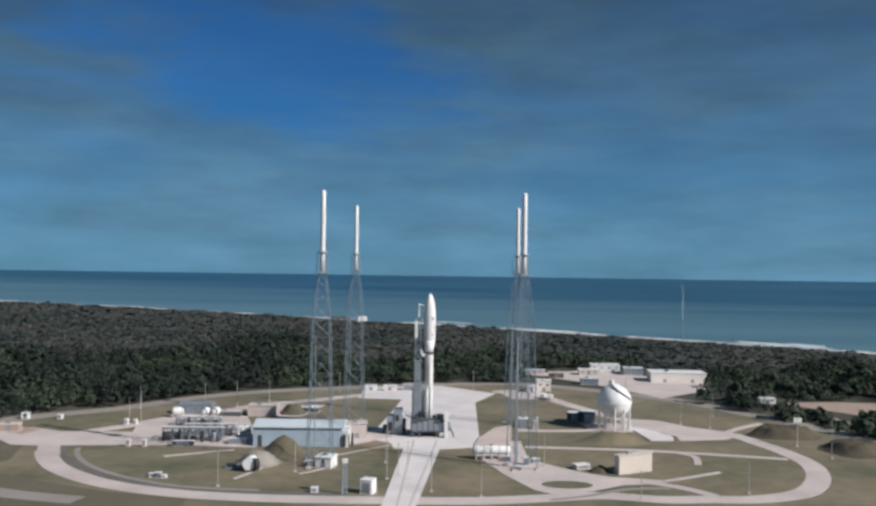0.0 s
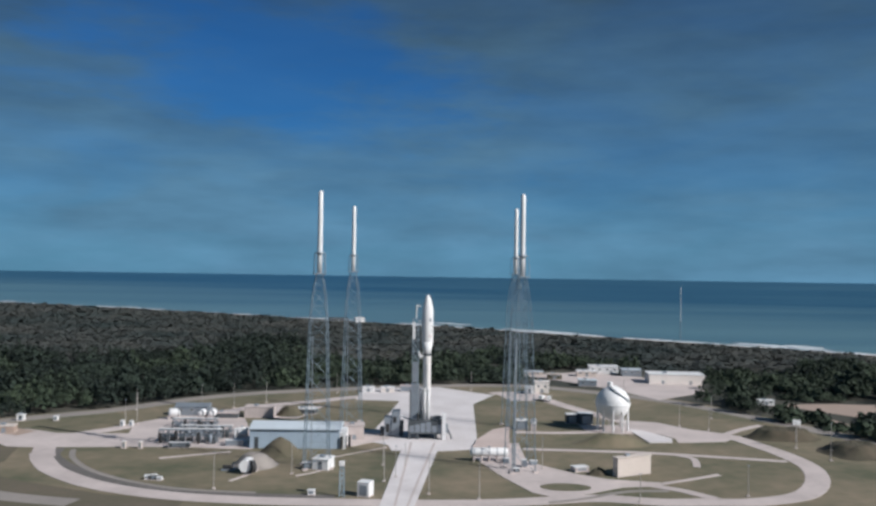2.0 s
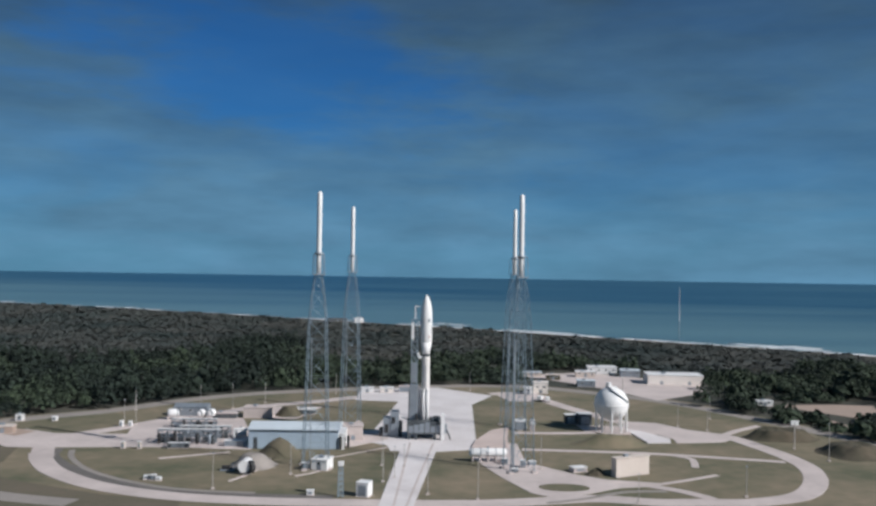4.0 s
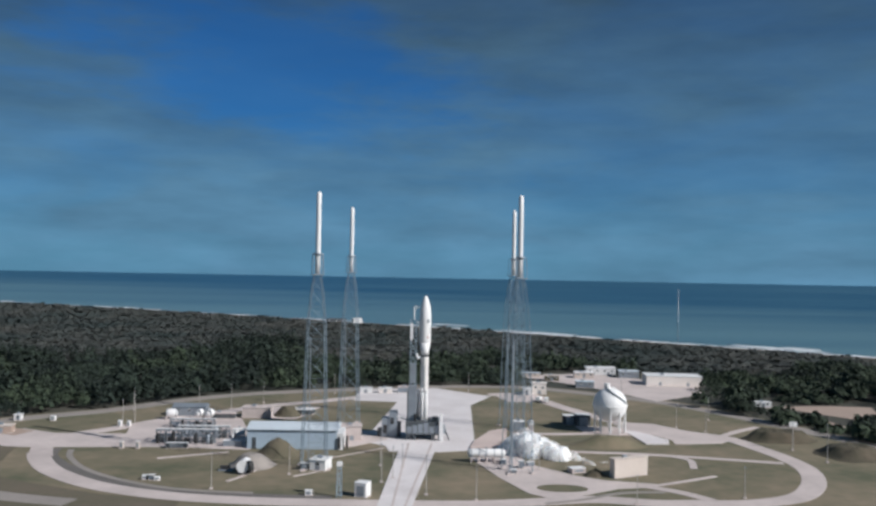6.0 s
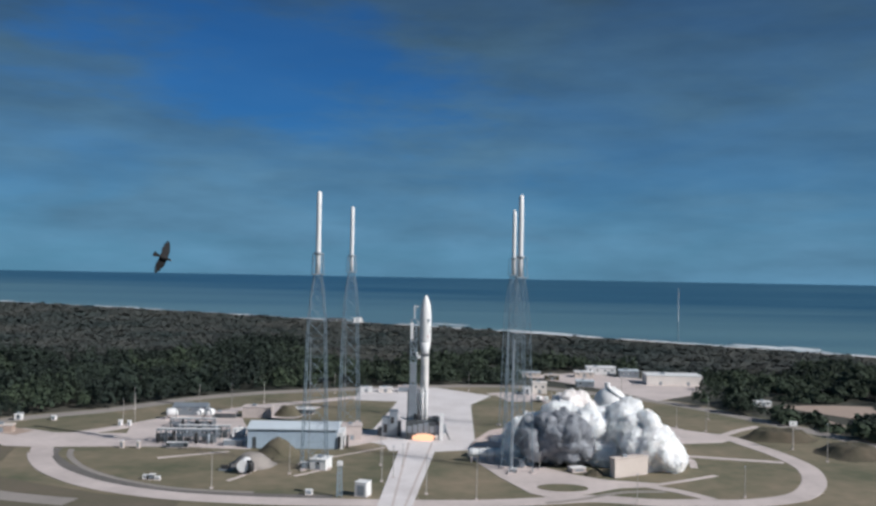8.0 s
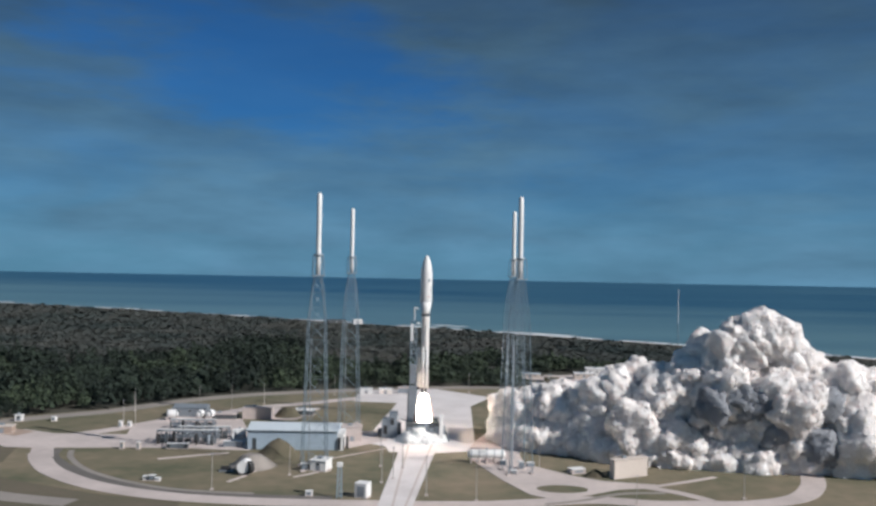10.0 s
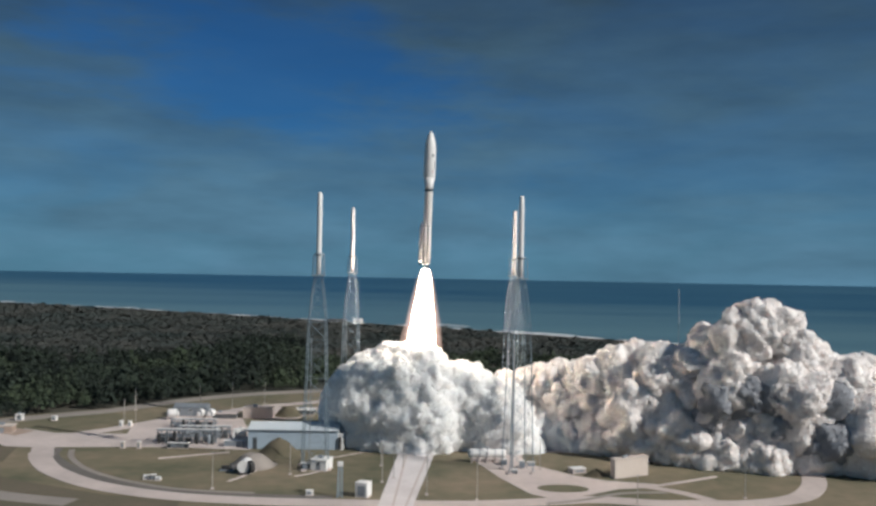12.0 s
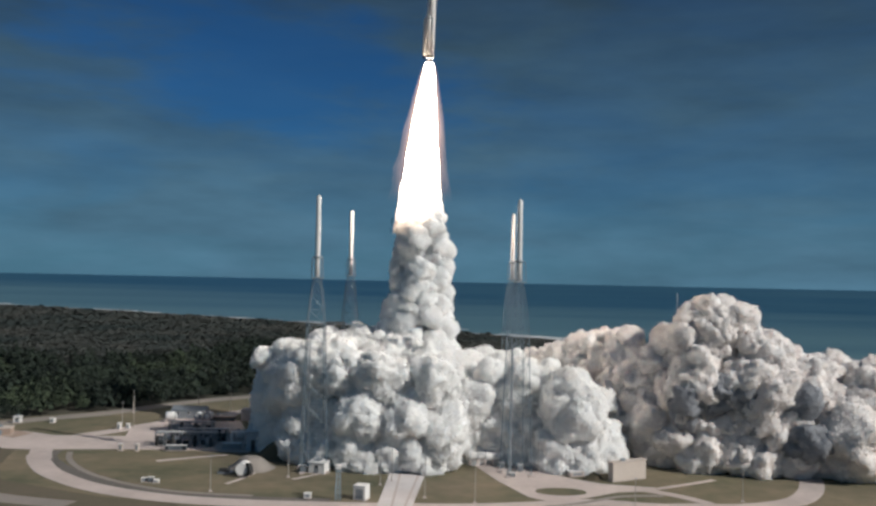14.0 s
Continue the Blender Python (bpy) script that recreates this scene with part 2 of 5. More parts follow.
def water_mat():
    m = mat("sea_water", (0.012, 0.058, 0.108), (0.026, 0.087, 0.138), 0.32, fine=0.02, broad=0.0022, amount=0.8)
    n, l = m.node_tree.nodes, m.node_tree.links
    b = n["Principled BSDF"]
    b.inputs["IOR"].default_value = 1.33
    b.inputs["Specular IOR Level"].default_value = 0.25
    body = b.inputs["Base Color"].links[0].from_socket
    at = n.new("ShaderNodeTexCoord")
    xyz = n.new("ShaderNodeSeparateXYZ")
    l.new(at.outputs["Object"], xyz.inputs[0])
    off = n.new("ShaderNodeMath")          # metres seaward of the shore
    off.operation = "MULTIPLY_ADD"
    off.inputs[1].default_value = 0.65
    l.new(xyz.outputs["X"], off.inputs[0])
    l.new(xyz.outputs["Y"], off.inputs[2])
    ramp = n.new("ShaderNodeMapRange")
    ramp.inputs["From Min"].default_value, ramp.inputs["From Max"].default_value = 1120, 2500
    ramp.inputs["To Min"].default_value, ramp.inputs["To Max"].default_value = 0.85, 0.0
    l.new(off.outputs[0], ramp.inputs["Value"])
    mix = n.new("ShaderNodeMix")
    mix.data_type = "RGBA"
    mix.inputs["B"].default_value = (0.115, 0.205, 0.232, 1)
    lie = n.new("ShaderNodeMapping")       # long bands of shoal and current along the shore
    lie.inputs["Rotation"].default_value, lie.inputs["Scale"].default_value = (0, 0, radians(14)), (0.0007, 0.0048, 1)
    l.new(at.outputs["Object"], lie.inputs["Vector"])
    bands = n.new("ShaderNodeTexNoise")
    bands.inputs["Scale"].default_value, bands.inputs["Detail"].default_value = 1.0, 5
    l.new(lie.outputs[0], bands.inputs["Vector"])
    wide = n.new("ShaderNodeMapRange")
    wide.inputs["From Min"].default_value, wide.inputs["From Max"].default_value = 0.3, 0.7
    wide.inputs["To Min"].default_value, wide.inputs["To Max"].default_value = -0.22, 0.25
    l.new(bands.outputs["Fac"], wide.inputs["Value"])
    more = n.new("ShaderNodeMath")
    more.operation, more.use_clamp = "ADD", True
    l.new(ramp.outputs[0], more.inputs[0])
    l.new(wide.outputs[0], more.inputs[1])
    l.new(more.outputs[0], mix.inputs["Factor"])
    l.new(body, mix.inputs["A"])
    l.new(mix.outputs["Result"], b.inputs["Base Color"])
    k = n.new("ShaderNodeTexNoise")
    k.inputs["Scale"].default_value, k.inputs["Detail"].default_value = 0.06, 6
    l.new(at.outputs["Object"], k.inputs["Vector"])
    bp = n.new("ShaderNodeBump")
    bp.inputs["Strength"].default_value, bp.inputs["Distance"].default_value = 0.5, 1.0
    l.new(k.outputs["Fac"], bp.inputs["Height"])
    l.new(bp.outputs[0], b.inputs["Normal"])
    return m


WATER = water_mat()


def flame_mat(name, hot, cool, strength, top, bottom, keep):
    """Glowing exhaust: fades out below, between the local heights top and bottom."""
    m = bpy.data.materials.new(name)
    m.use_nodes = True
    n, l = m.node_tree.nodes, m.node_tree.links
    n.clear()
    o = n.new("ShaderNodeOutputMaterial")
    at = n.new("ShaderNodeTexCoord")
    xyz = n.new("ShaderNodeSeparateXYZ")
    l.new(at.outputs["Object"], xyz.inputs[0])
    k = n.new("ShaderNodeTexNoise")
    k.inputs["Scale"].default_value, k.inputs["Detail"].default_value = 0.25, 4
    l.new(at.outputs["Object"], k.inputs["Vector"])
    ragged = n.new("ShaderNodeMath")
    ragged.operation = "MULTIPLY_ADD"
    ragged.inputs[1].default_value = 12
    l.new(k.outputs["Fac"], ragged.inputs[0])
    l.new(xyz.outputs["Z"], ragged.inputs[2])
    fade = n.new("ShaderNodeMapRange")
    fade.inputs["From Min"].default_value, fade.inputs["From Max"].default_value = bottom + 6, top + 6
    l.new(ragged.outputs[0], fade.inputs["Value"])
    col = n.new("ShaderNodeMix")
    col.data_type = "RGBA"
    col.inputs["A"].default_value, col.inputs["B"].default_value = (*cool, 1), (*hot, 1)
    l.new(fade.outputs[0], col.inputs["Factor"])
    e = n.new("ShaderNodeEmission")
    power = n.new("ShaderNodeMapRange")
    power.inputs["To Min"].default_value, power.inputs["To Max"].default_value = min(2.2, strength), strength
    steep = n.new("ShaderNodeMath")
    steep.operation = "POWER"
    steep.inputs[1].default_value = 3
    l.new(fade.outputs[0], steep.inputs[0])
    l.new(steep.outputs[0], power.inputs["Value"])
    l.new(power.outputs[0], e.inputs["Strength"])
    l.new(col.outputs["Result"], e.inputs["Color"])
    clear = n.new("ShaderNodeBsdfTransparent")
    mix = n.new("ShaderNodeMixShader")
    dens = n.new("ShaderNodeMath")
    dens.operation, dens.use_clamp = "MULTIPLY", True
    dens.inputs[1].default_value = keep
    l.new(fade.outputs[0], dens.inputs[0])
    l.new(dens.outputs[0], mix.inputs[0])
    l.new(clear.outputs[0], mix.inputs[1])
    l.new(e.outputs[0], mix.inputs[2])
    l.new(mix.outputs[0], o.inputs["Surface"])
    return m


FLAME = flame_mat("exhaust_fire", (1.0, 0.82, 0.66), (1.0, 0.78, 0.66), 130.0, -44, -84, 1.7)
# hot flame edge, plus lens bloom laid round it as faint glow
EDGE_BLOOM = flame_mat("exhaust_edge_bloom", (1.0, 0.66, 0.56), (1.0, 0.58, 0.47), 2.8, -30, -66, 0.075)

# ---- mesh helpers ----
def mesh_of(name, bm, material):
    me = bpy.data.meshes.new(name)
    bm.to_mesh(me)
    bm.free()
    me.materials.append(material)
    return me


def part(name, bm, material, parent=None, label="", at=(0, 0, 0)):
    """Links a bmesh (or a ready mesh) as one mesh object, under parent if given."""
    me = bm if isinstance(bm, bpy.types.Mesh) else mesh_of(name, bm, material)
    ob = new(name, me)
    ob.location = at
    if parent is not None:
        ob.parent = parent
    return tagged(ob, label)


def thing(name, label, category, at=(0, 0, 0), turn=0, group="", kind=""):
    ob = new(name)
    ob.matrix_basis = pose(*at, 0, 0, turn)
    return tagged(ob, label, category, group, kind)


def box(*specs, bevel=0.05):
    """One bmesh of boxes, each (x0, y0, z0, x1, y1, z1)."""
    bm = bmesh.new()
    for x0, y0, z0, x1, y1, z1 in specs:
        g = bmesh.ops.create_cube(bm, size=1)["verts"]
        for v in g:
            v.co = Vector((x0 if v.co.x < 0 else x1, y0 if v.co.y < 0 else y1, z0 if v.co.z < 0 else z1))
    if bevel:
        bmesh.ops.bevel(bm, geom=bm.edges[:], offset=bevel, segments=1, affect="EDGES")
    return bm


def rod(bm, a, b, r, sides=6, r2=None):
    a, b = Vector(a), Vector(b)
    d = b - a
    m = Matrix.Translation((a + b) / 2) @ d.to_track_quat("Z", "Y").to_matrix().to_4x4()
    bmesh.ops.create_cone(bm, cap_ends=True, segments=sides, radius1=r, radius2=r if r2 is None else r2, depth=d.length, matrix=m)
    return bm


def rods(*specs, sides=6):
    bm = bmesh.new()
    for s in specs:
        rod(bm, s[0], s[1], s[2], sides, s[3] if len(s) > 3 else None)
    return bm


def lathe(profile, sides=32, smooth=True):
    """A closed turned body from (radius, height) pairs, bottom to top."""
    bm = bmesh.new()
    rings = []
    for r, z in profile:
        rings.append([bm.verts.new((r * math.cos(a), r * math.sin(a), z)) for a in (i * math.tau / sides for i in range(sides))])
    for lo, hi in zip(rings, rings[1:]):
        for i in range(sides):
            f = bm.faces.new((lo[i], lo[(i + 1) % sides], hi[(i + 1) % sides], hi[i]))
            f.smooth = smooth
    bm.faces.new(rings[0][::-1])
    bm.faces.new(rings[-1])
    return bm


def slab(outline, z0, z1):
    """A flat sheet with thickness over an outline of (x, y)."""
    bm = bmesh.new()
    top = [bm.verts.new((x, y, z1)) for x, y in outline]
    low = [bm.verts.new((x, y, z0)) for x, y in outline]
    f = bm.faces.new(top)
    f.normal_update()
    if f.normal.z < 0:
        f.normal_flip()
    n = len(outline)
    for i in range(n):
        bm.faces.new((top[i], top[(i + 1) % n], low[(i + 1) % n], low[i]))
    bmesh.ops.recalc_face_normals(bm, faces=bm.faces)
    return bm


def smooth_line(points, closed=False, step=6):
    """Catmull-Rom through plan points."""
    p = [Vector(q) for q in points]
    n = len(p)
    res = []
    for i in range(n if closed else n - 1):
        a, b, c, d = (p[(i + k) % n] if closed else p[min(max(i + k, 0), n - 1)] for k in (-1, 0, 1, 2))
        for j in range(step):
            t = j / step
            res.append(0.5 * ((2 * b) + (c - a) * t + (2 * a - 5 * b + 4 * c - d) * t * t + (3 * b - a - 3 * c + d) * t ** 3))
    if not closed:
        res.append(p[-1])
    return res


def ribbon(points, width, z0, z1, closed=False):
    """A road strip along a plan line."""
    line = smooth_line(points, closed)
    bm = bmesh.new()
    n = len(line)
    rows = []
    for i, q in enumerate(line):
        a, b = (line[i - 1], line[(i + 1) % n]) if closed else (line[max(i - 1, 0)], line[min(i + 1, n - 1)])
        d = (b - a).normalized()
        s = Vector((-d.y, d.x)) * width / 2
        rows.append([bm.verts.new((*(q + s), z1)), bm.verts.new((*(q - s), z1)), bm.verts.new((*(q - s * 1.02), z0)), bm.verts.new((*(q + s * 1.02), z0))])
    for i in range(n if closed else n - 1):
        a, b = rows[i], rows[(i + 1) % n]
        for j in range(3):
            bm.faces.new((a[j], b[j], b[j + 1], a[j + 1])) if j != 2 else bm.faces.new((a[3], b[3], b[0], a[0]))
    bmesh.ops.recalc_face_normals(bm, faces=bm.faces)
    return bm
# ---- land, sea, roads ----
def shore(x):
    x = max(-1500.0, min(700.0, x))
    return 1120 - 0.65 * x - 0.00013 * x * x


def land():
    bm = bmesh.new()
    xs = [-4800, -3200, -2200, -1600] + [-1200 + 40 * i for i in range(51)] + [1100, 1700, 2600, 4800]
    cols = []
    for x in xs:
        c = shore(x)
        ys = [-1500, -500, 0, 250, 400, 550, 700, (700 + c - 60) / 2, c - 60, c - 22, c - 6, c + 25, c + 160, 2600, 4900]
        zs = [0] * 8 + [0.0, 1.2, 0.3, -1.6, -6, -14, -14]
        cols.append([bm.verts.new((x, y, z)) for y, z in zip(ys, zs)])
    for a, b in zip(cols, cols[1:]):
        for i in range(len(a) - 1):
            bm.faces.new((a[i], b[i], b[i + 1], a[i + 1]))
    tagged(part("ground", bm, SCRUB), "dark scrub-covered coastal land running down to the sea", "ground", kind="structure")
    bm = bmesh.new()
    quad = [bm.verts.new(v) for v in ((-4850, 300, -0.5), (4850, 300, -0.5), (4850, 4950, -0.5), (-4850, 4950, -0.5))]
    bm.faces.new(quad)
    # the sheet lies under the land and shows beyond the beach
    tagged(part("water", bm, WATER), "blue-green sea with darker water offshore", "sea", kind="structure")
    xs = [-1500 + 25 * i for i in range(88)]
    rim = [(x, shore(x) - 26 + 5 * noise.noise((x * 0.02, 3, 0))) for x in xs]
    low = [(x, shore(x) - 3) for x in reversed(xs)]
    bm = bmesh.new()
    a = [bm.verts.new((x, y, 1.35)) for x, y in rim]
    b = [bm.verts.new((x, y, 0.25)) for x, y in reversed(low)]
    for i in range(len(a) - 1):
        bm.faces.new((a[i], a[i + 1], b[i + 1], b[i]))
    tagged(part("beach", bm, SAND), "narrow pale sand beach along the surf", "beach", kind="structure")


def surf():
    """Broken lines of white water, each crest a low ridge."""
    rng = random.Random(4)
    bm = bmesh.new()
    for lane, spread, count in ((3, 6, 38), (16, 10, 36), (34, 12, 9), (62, 12, 2)):
        for _ in range(count):
            x0 = rng.uniform(-1050, 560)
            near = 0.8 if x0 > -150 else 0.26
            if x0 < -150 and lane > 20:
                continue
            length, wide = rng.uniform(14, 75), rng.uniform(2, 10) * near * (1.6 if rng.random() < 0.15 else 1.0)
            y0 = lane + rng.uniform(-spread, spread)
            n = max(5, int(length / 8))
            prev = None
            for i in range(n + 1):
                x = x0 + length * i / n
                c = shore(x) + y0 + 5 * noise.noise((x * 0.03, y0, 0))
                w = wide * math.sin(math.pi * (i + 0.15) / (n + 0.3)) * (0.7 + 0.6 * noise.noise((x * 0.1, y0, 5)))
                now = [bm.verts.new((x, c - w, -0.42)), bm.verts.new((x, c, 0.5 + 0.5 * rng.random())), bm.verts.new((x, c + w, -0.42))]
                if prev:
                    for j in (0, 1):
                        bm.faces.new((prev[j], now[j], now[j + 1], prev[j + 1]))
                prev = now
    tagged(part("surf", bm, FOAM), "white breaking surf in long broken lines off the beach", "surf", kind="stuff")


RING = [(-159, 357), (-168, 381), (-164, 403), (-152, 419), (-135, 444), (-114, 467), (-95, 490), (-70, 507), (-45, 528), (-18, 543)]
RING_NEAR = [(-164, 366), (-157, 352), (-144, 334), (-121, 315), (-93, 303), (-63, 298), (-34, 297), (-15, 297), (14, 298), (36, 302), (58, 307), (80, 303), (95, 304),
             (113, 305), (133, 314), (147, 333), (155, 356), (155, 377), (150, 400), (142, 422), (118, 440), (100, 456), (78, 500), (57, 549), (36, 548)]
PERIMETER = [(-232, 405), (-209, 438), (-173, 468), (-141, 509), (-104, 538), (-47, 561), (0, 578), (46, 585), (80, 575), (136, 533), (164, 495), (183, 460), (199, 429), (212, 400)]


def roads():
    lawn = [(-240, 395), (-214, 445), (-176, 476), (-143, 517), (-105, 546), (-47, 570), (0, 587), (48, 593), (84, 583), (142, 541), (172, 500), (192, 464), (206, 434), (222, 398),
            (226, 330), (190, 270), (120, 240), (-130, 240), (-230, 300)]
    tagged(part("lawn", slab([tuple(q) for q in smooth_line(lawn, True)], -0.3, 0.04), GRASS), "mown olive-green grass with dry brown patches inside the perimeter", "grass", kind="structure")
    def road(points, width, mat_, top, label, name="road"):
        tagged(part(name, ribbon(points, width, -0.1, top), mat_), label, "road", kind="structure")
    road(PERIMETER, 12, ASPHALT, 0.09, "grey perimeter road along the tree line")
    road(RING, 9, CONCRETE, 0.12, "pale concrete ring road round the launch pad")
    road(RING_NEAR, 9, CONCRETE, 0.125, "pale concrete ring road round the launch pad")
    road([(-160, 374), (-156, 360), (-141, 341), (-120, 323), (-92, 309.5), (-63, 304.5), (-34, 303.5)], 5, mat("dark_asphalt", (0.12, 0.11, 0.10), (0.18, 0.16, 0.15), 0.9, fine=0.5), 0.10, "dark asphalt service track beside the ring road")
    road([(-153, 372), (-147, 357), (-133, 338), (-113, 322), (-89, 311), (-62, 307.5)], 2.4, ASPHALT, 0.11, "narrow pale strip along the service track")
    road([(-168, 392), (-140, 392), (-118, 389), (-95, 385), (-78, 384)], 13, CONCRETE, 0.115, "wide pale concrete yard road")
    road([(40, 386), (70, 384), (98, 381), (150, 369)], 4, CONCRETE, 0.13, "narrow pale service road across the grass")
    road([(40, 424), (60, 424), (77, 427), (95, 433), (122, 437)], 5, CONCRETE, 0.135, "narrow pale service road across the grass")
    road([(86, 328), (100, 336), (113, 344)], 2.4, CONCRETE, 0.13, "short pale footpath in the grass")
    road([(106, 378), (111, 371), (108, 356)], 3, CONCRETE, 0.14, "short pale footpath in the grass")
    road([(40, 300), (54, 306), (70, 316), (86, 318)], 2.4, ASPHALT, 0.19, "dark worn asphalt road through the grass")
    island = [(49 + 9.5 * math.cos(k * math.tau / 24), 321 + 5.5 * math.sin(k * math.tau / 24)) for k in range(24)]
    tagged(part("lawn", slab(island, -0.1, 0.22), GRASS), "oval grass island in the concrete apron", "grass", kind="structure")
    road([(80, 327), (92, 318), (100, 308)], 5, CONCRETE, 0.14, "pale concrete loop road beside the mast")
    tagged(part("sandy_clearing", slab([(206, 523), (224, 524), (242, 526), (266, 524), (254, 490), (237, 477), (227, 490), (214, 506)], -0.1, 0.12), SAND), "bare sandy clearing among the scrub", "ground", kind="structure")
    road([(212, 478), (216, 458), (219, 436)], 6, SAND, 0.12, "bare sandy track through the scrub")
    road([(142, 425), (156, 440), (170, 452)], 4, CONCRETE, 0.145, "pale concrete link to the perimeter road")
    road([(-212, 405), (-185, 402), (-160, 395)], 10, CONCRETE, 0.13, "pale concrete gate approach")
    road([(-240, 340), (-190, 318), (-150, 300), (-120, 292)], 9, ASPHALT, 0.1, "grey outer road beyond the ring")
    tagged(part("basin", slab([(96, 437), (103, 432), (113, 413), (111, 404), (100, 403), (98, 422)], -0.1, 0.5), TRACK), "white concrete spill basin below the sphere tank", "basin", kind="structure")
    def yard(points, top, label, mat_=CONCRETE):
        tagged(part("pavement", slab(points, -0.1, top), mat_), label, "pavement", kind="structure")
    yard([(-31, 399), (-20, 390), (-18, 379), (3, 379), (20, 384), (23, 506), (37, 541), (3, 572), (-46, 560), (-46, 516), (-20, 513), (-26, 450)], 0.16, "broad pale concrete launch apron", TRACK)
    yard([(17, 368), (27, 335), (36, 313), (44, 306), (57, 313), (70, 322), (86, 325), (86, 330), (67, 334), (57, 341), (47, 352), (39, 362), (39, 398), (22, 398)], 0.155, "pale concrete apron under the lightning mast")
    yard([(-136, 379), (-86, 380), (-82, 400), (-88, 420), (-98, 452), (-138, 452), (-146, 425)], 0.15, "pale concrete utility yard")
    yard([(-98, 452), (-70, 452), (-62, 490), (-100, 488)], 0.165, "pale concrete yard behind the long shed")
    yard([(-42, 388), (-36, 386), (-20, 404), (-24, 428), (-44, 420)], 0.17, "pale concrete apron beside the shed")
    yard([(64, 640), (112, 664), (146, 640), (190, 612), (176, 566), (138, 532), (116, 575), (100, 600)], 0.16, "wide pale concrete yard round the hangars")
    yard([(74, 446), (118, 446), (128, 436), (104, 422), (76, 428)], 0.165, "pale concrete pad under the sphere tank")
    yard([(-212, 404), (-193, 415), (-175, 406), (-139, 407), (-103, 402), (-99, 382), (-132, 379), (-172, 375), (-184, 376)], 0.148, "broad pale concrete junction by the utility yard")
    for verge in ([(-196, 391), (-186, 395), (-179, 379), (-171, 349), (-174, 341), (-184, 346)], [(-176, 333), (-150, 319), (-114, 303), (-84, 296), (-84, 262), (-170, 262), (-190, 300)]):
        tagged(part("dirt_verge", slab(verge, -0.1, 0.09), DIRT), "bare reddish-brown dirt beside the ring road", "ground", kind="structure")
    yard([(102, 459), (117, 455.5), (129.5, 437), (143, 428), (149, 421), (137, 408.5), (120, 405), (114, 404.5), (115, 414), (104, 434), (97, 440)], 0.175, "pale worn concrete apron between the sphere tank and the ring road")
    yard([(40, 545), (62, 560), (72, 540), (60, 520), (46, 520)], 0.17, "pale concrete equipment pad")
    yard([(-212, 410), (-190, 398), (-186, 410), (-206, 420)], 0.18, "reddish concrete gate yard", SAND)
    # crawlerway: two paths of slabs with a darker median
    way = thing("crawlerway", "pale two-lane crawlerway of concrete slabs leading to the pad", "road", kind="structure")
    def edges(y):
        """Outer and inner sides of the two lanes, from west to east."""
        return -16.3 + (y - 324) * 0.0436, -11.7 + (y - 324) * 0.0255, -5.5 + (y - 324.5) * 0.0865, -3.0 + (y - 324.7) * 0.0903
    y0, y1 = 262, 396
    low, high = edges(y0), edges(y1)
    part("median", slab([(low[1], y0), (low[2], y0), (high[2], y1), (high[1], y1)], -0.1, 0.19), TRACK, way, "centre strip")
    for k in (1, 2):
        part("guide_strip", slab([(low[k] - 0.35, y0), (low[k] + 0.35, y0), (high[k] + 0.45, y1), (high[k] - 0.45, y1)], -0.1, 0.235), CONCRETE, way, "thin darker guide strip")
    for a, b in ((0, 1), (2, 3)):
        for i in range(23):
            y0, y1 = 262 + i * 5.85, 267.75 + i * 5.85
            p, q = edges(y0), edges(y1)
            part("slab", slab([(p[a], y0), (p[b], y0), (q[b], y1), (q[a], y1)], -0.1, 0.2 + 0.01 * (i % 3)), TRACK, way)


def grows(x, y):
    """Whether scrub grows at a place of the plan."""
    edge = np.interp(x, [q[0] for q in PERIMETER], [q[1] for q in PERIMETER])
    if y < edge + 9 or y > shore(x) - 34:
        return False
    if 60 < x < 196 and 520 < y < 668 and not (x > 181 and y < 588):
        return abs(x - 130) > 40 + (y - 520) * 0.12 and y < 530
    if abs(x + 116) < 34 and 1130 < y:
        return False
    if 188 < x < 276 and 474 < y < 532:
        return False
    if 206 < x < 226 and 430 < y < 482:
        return False
    return True


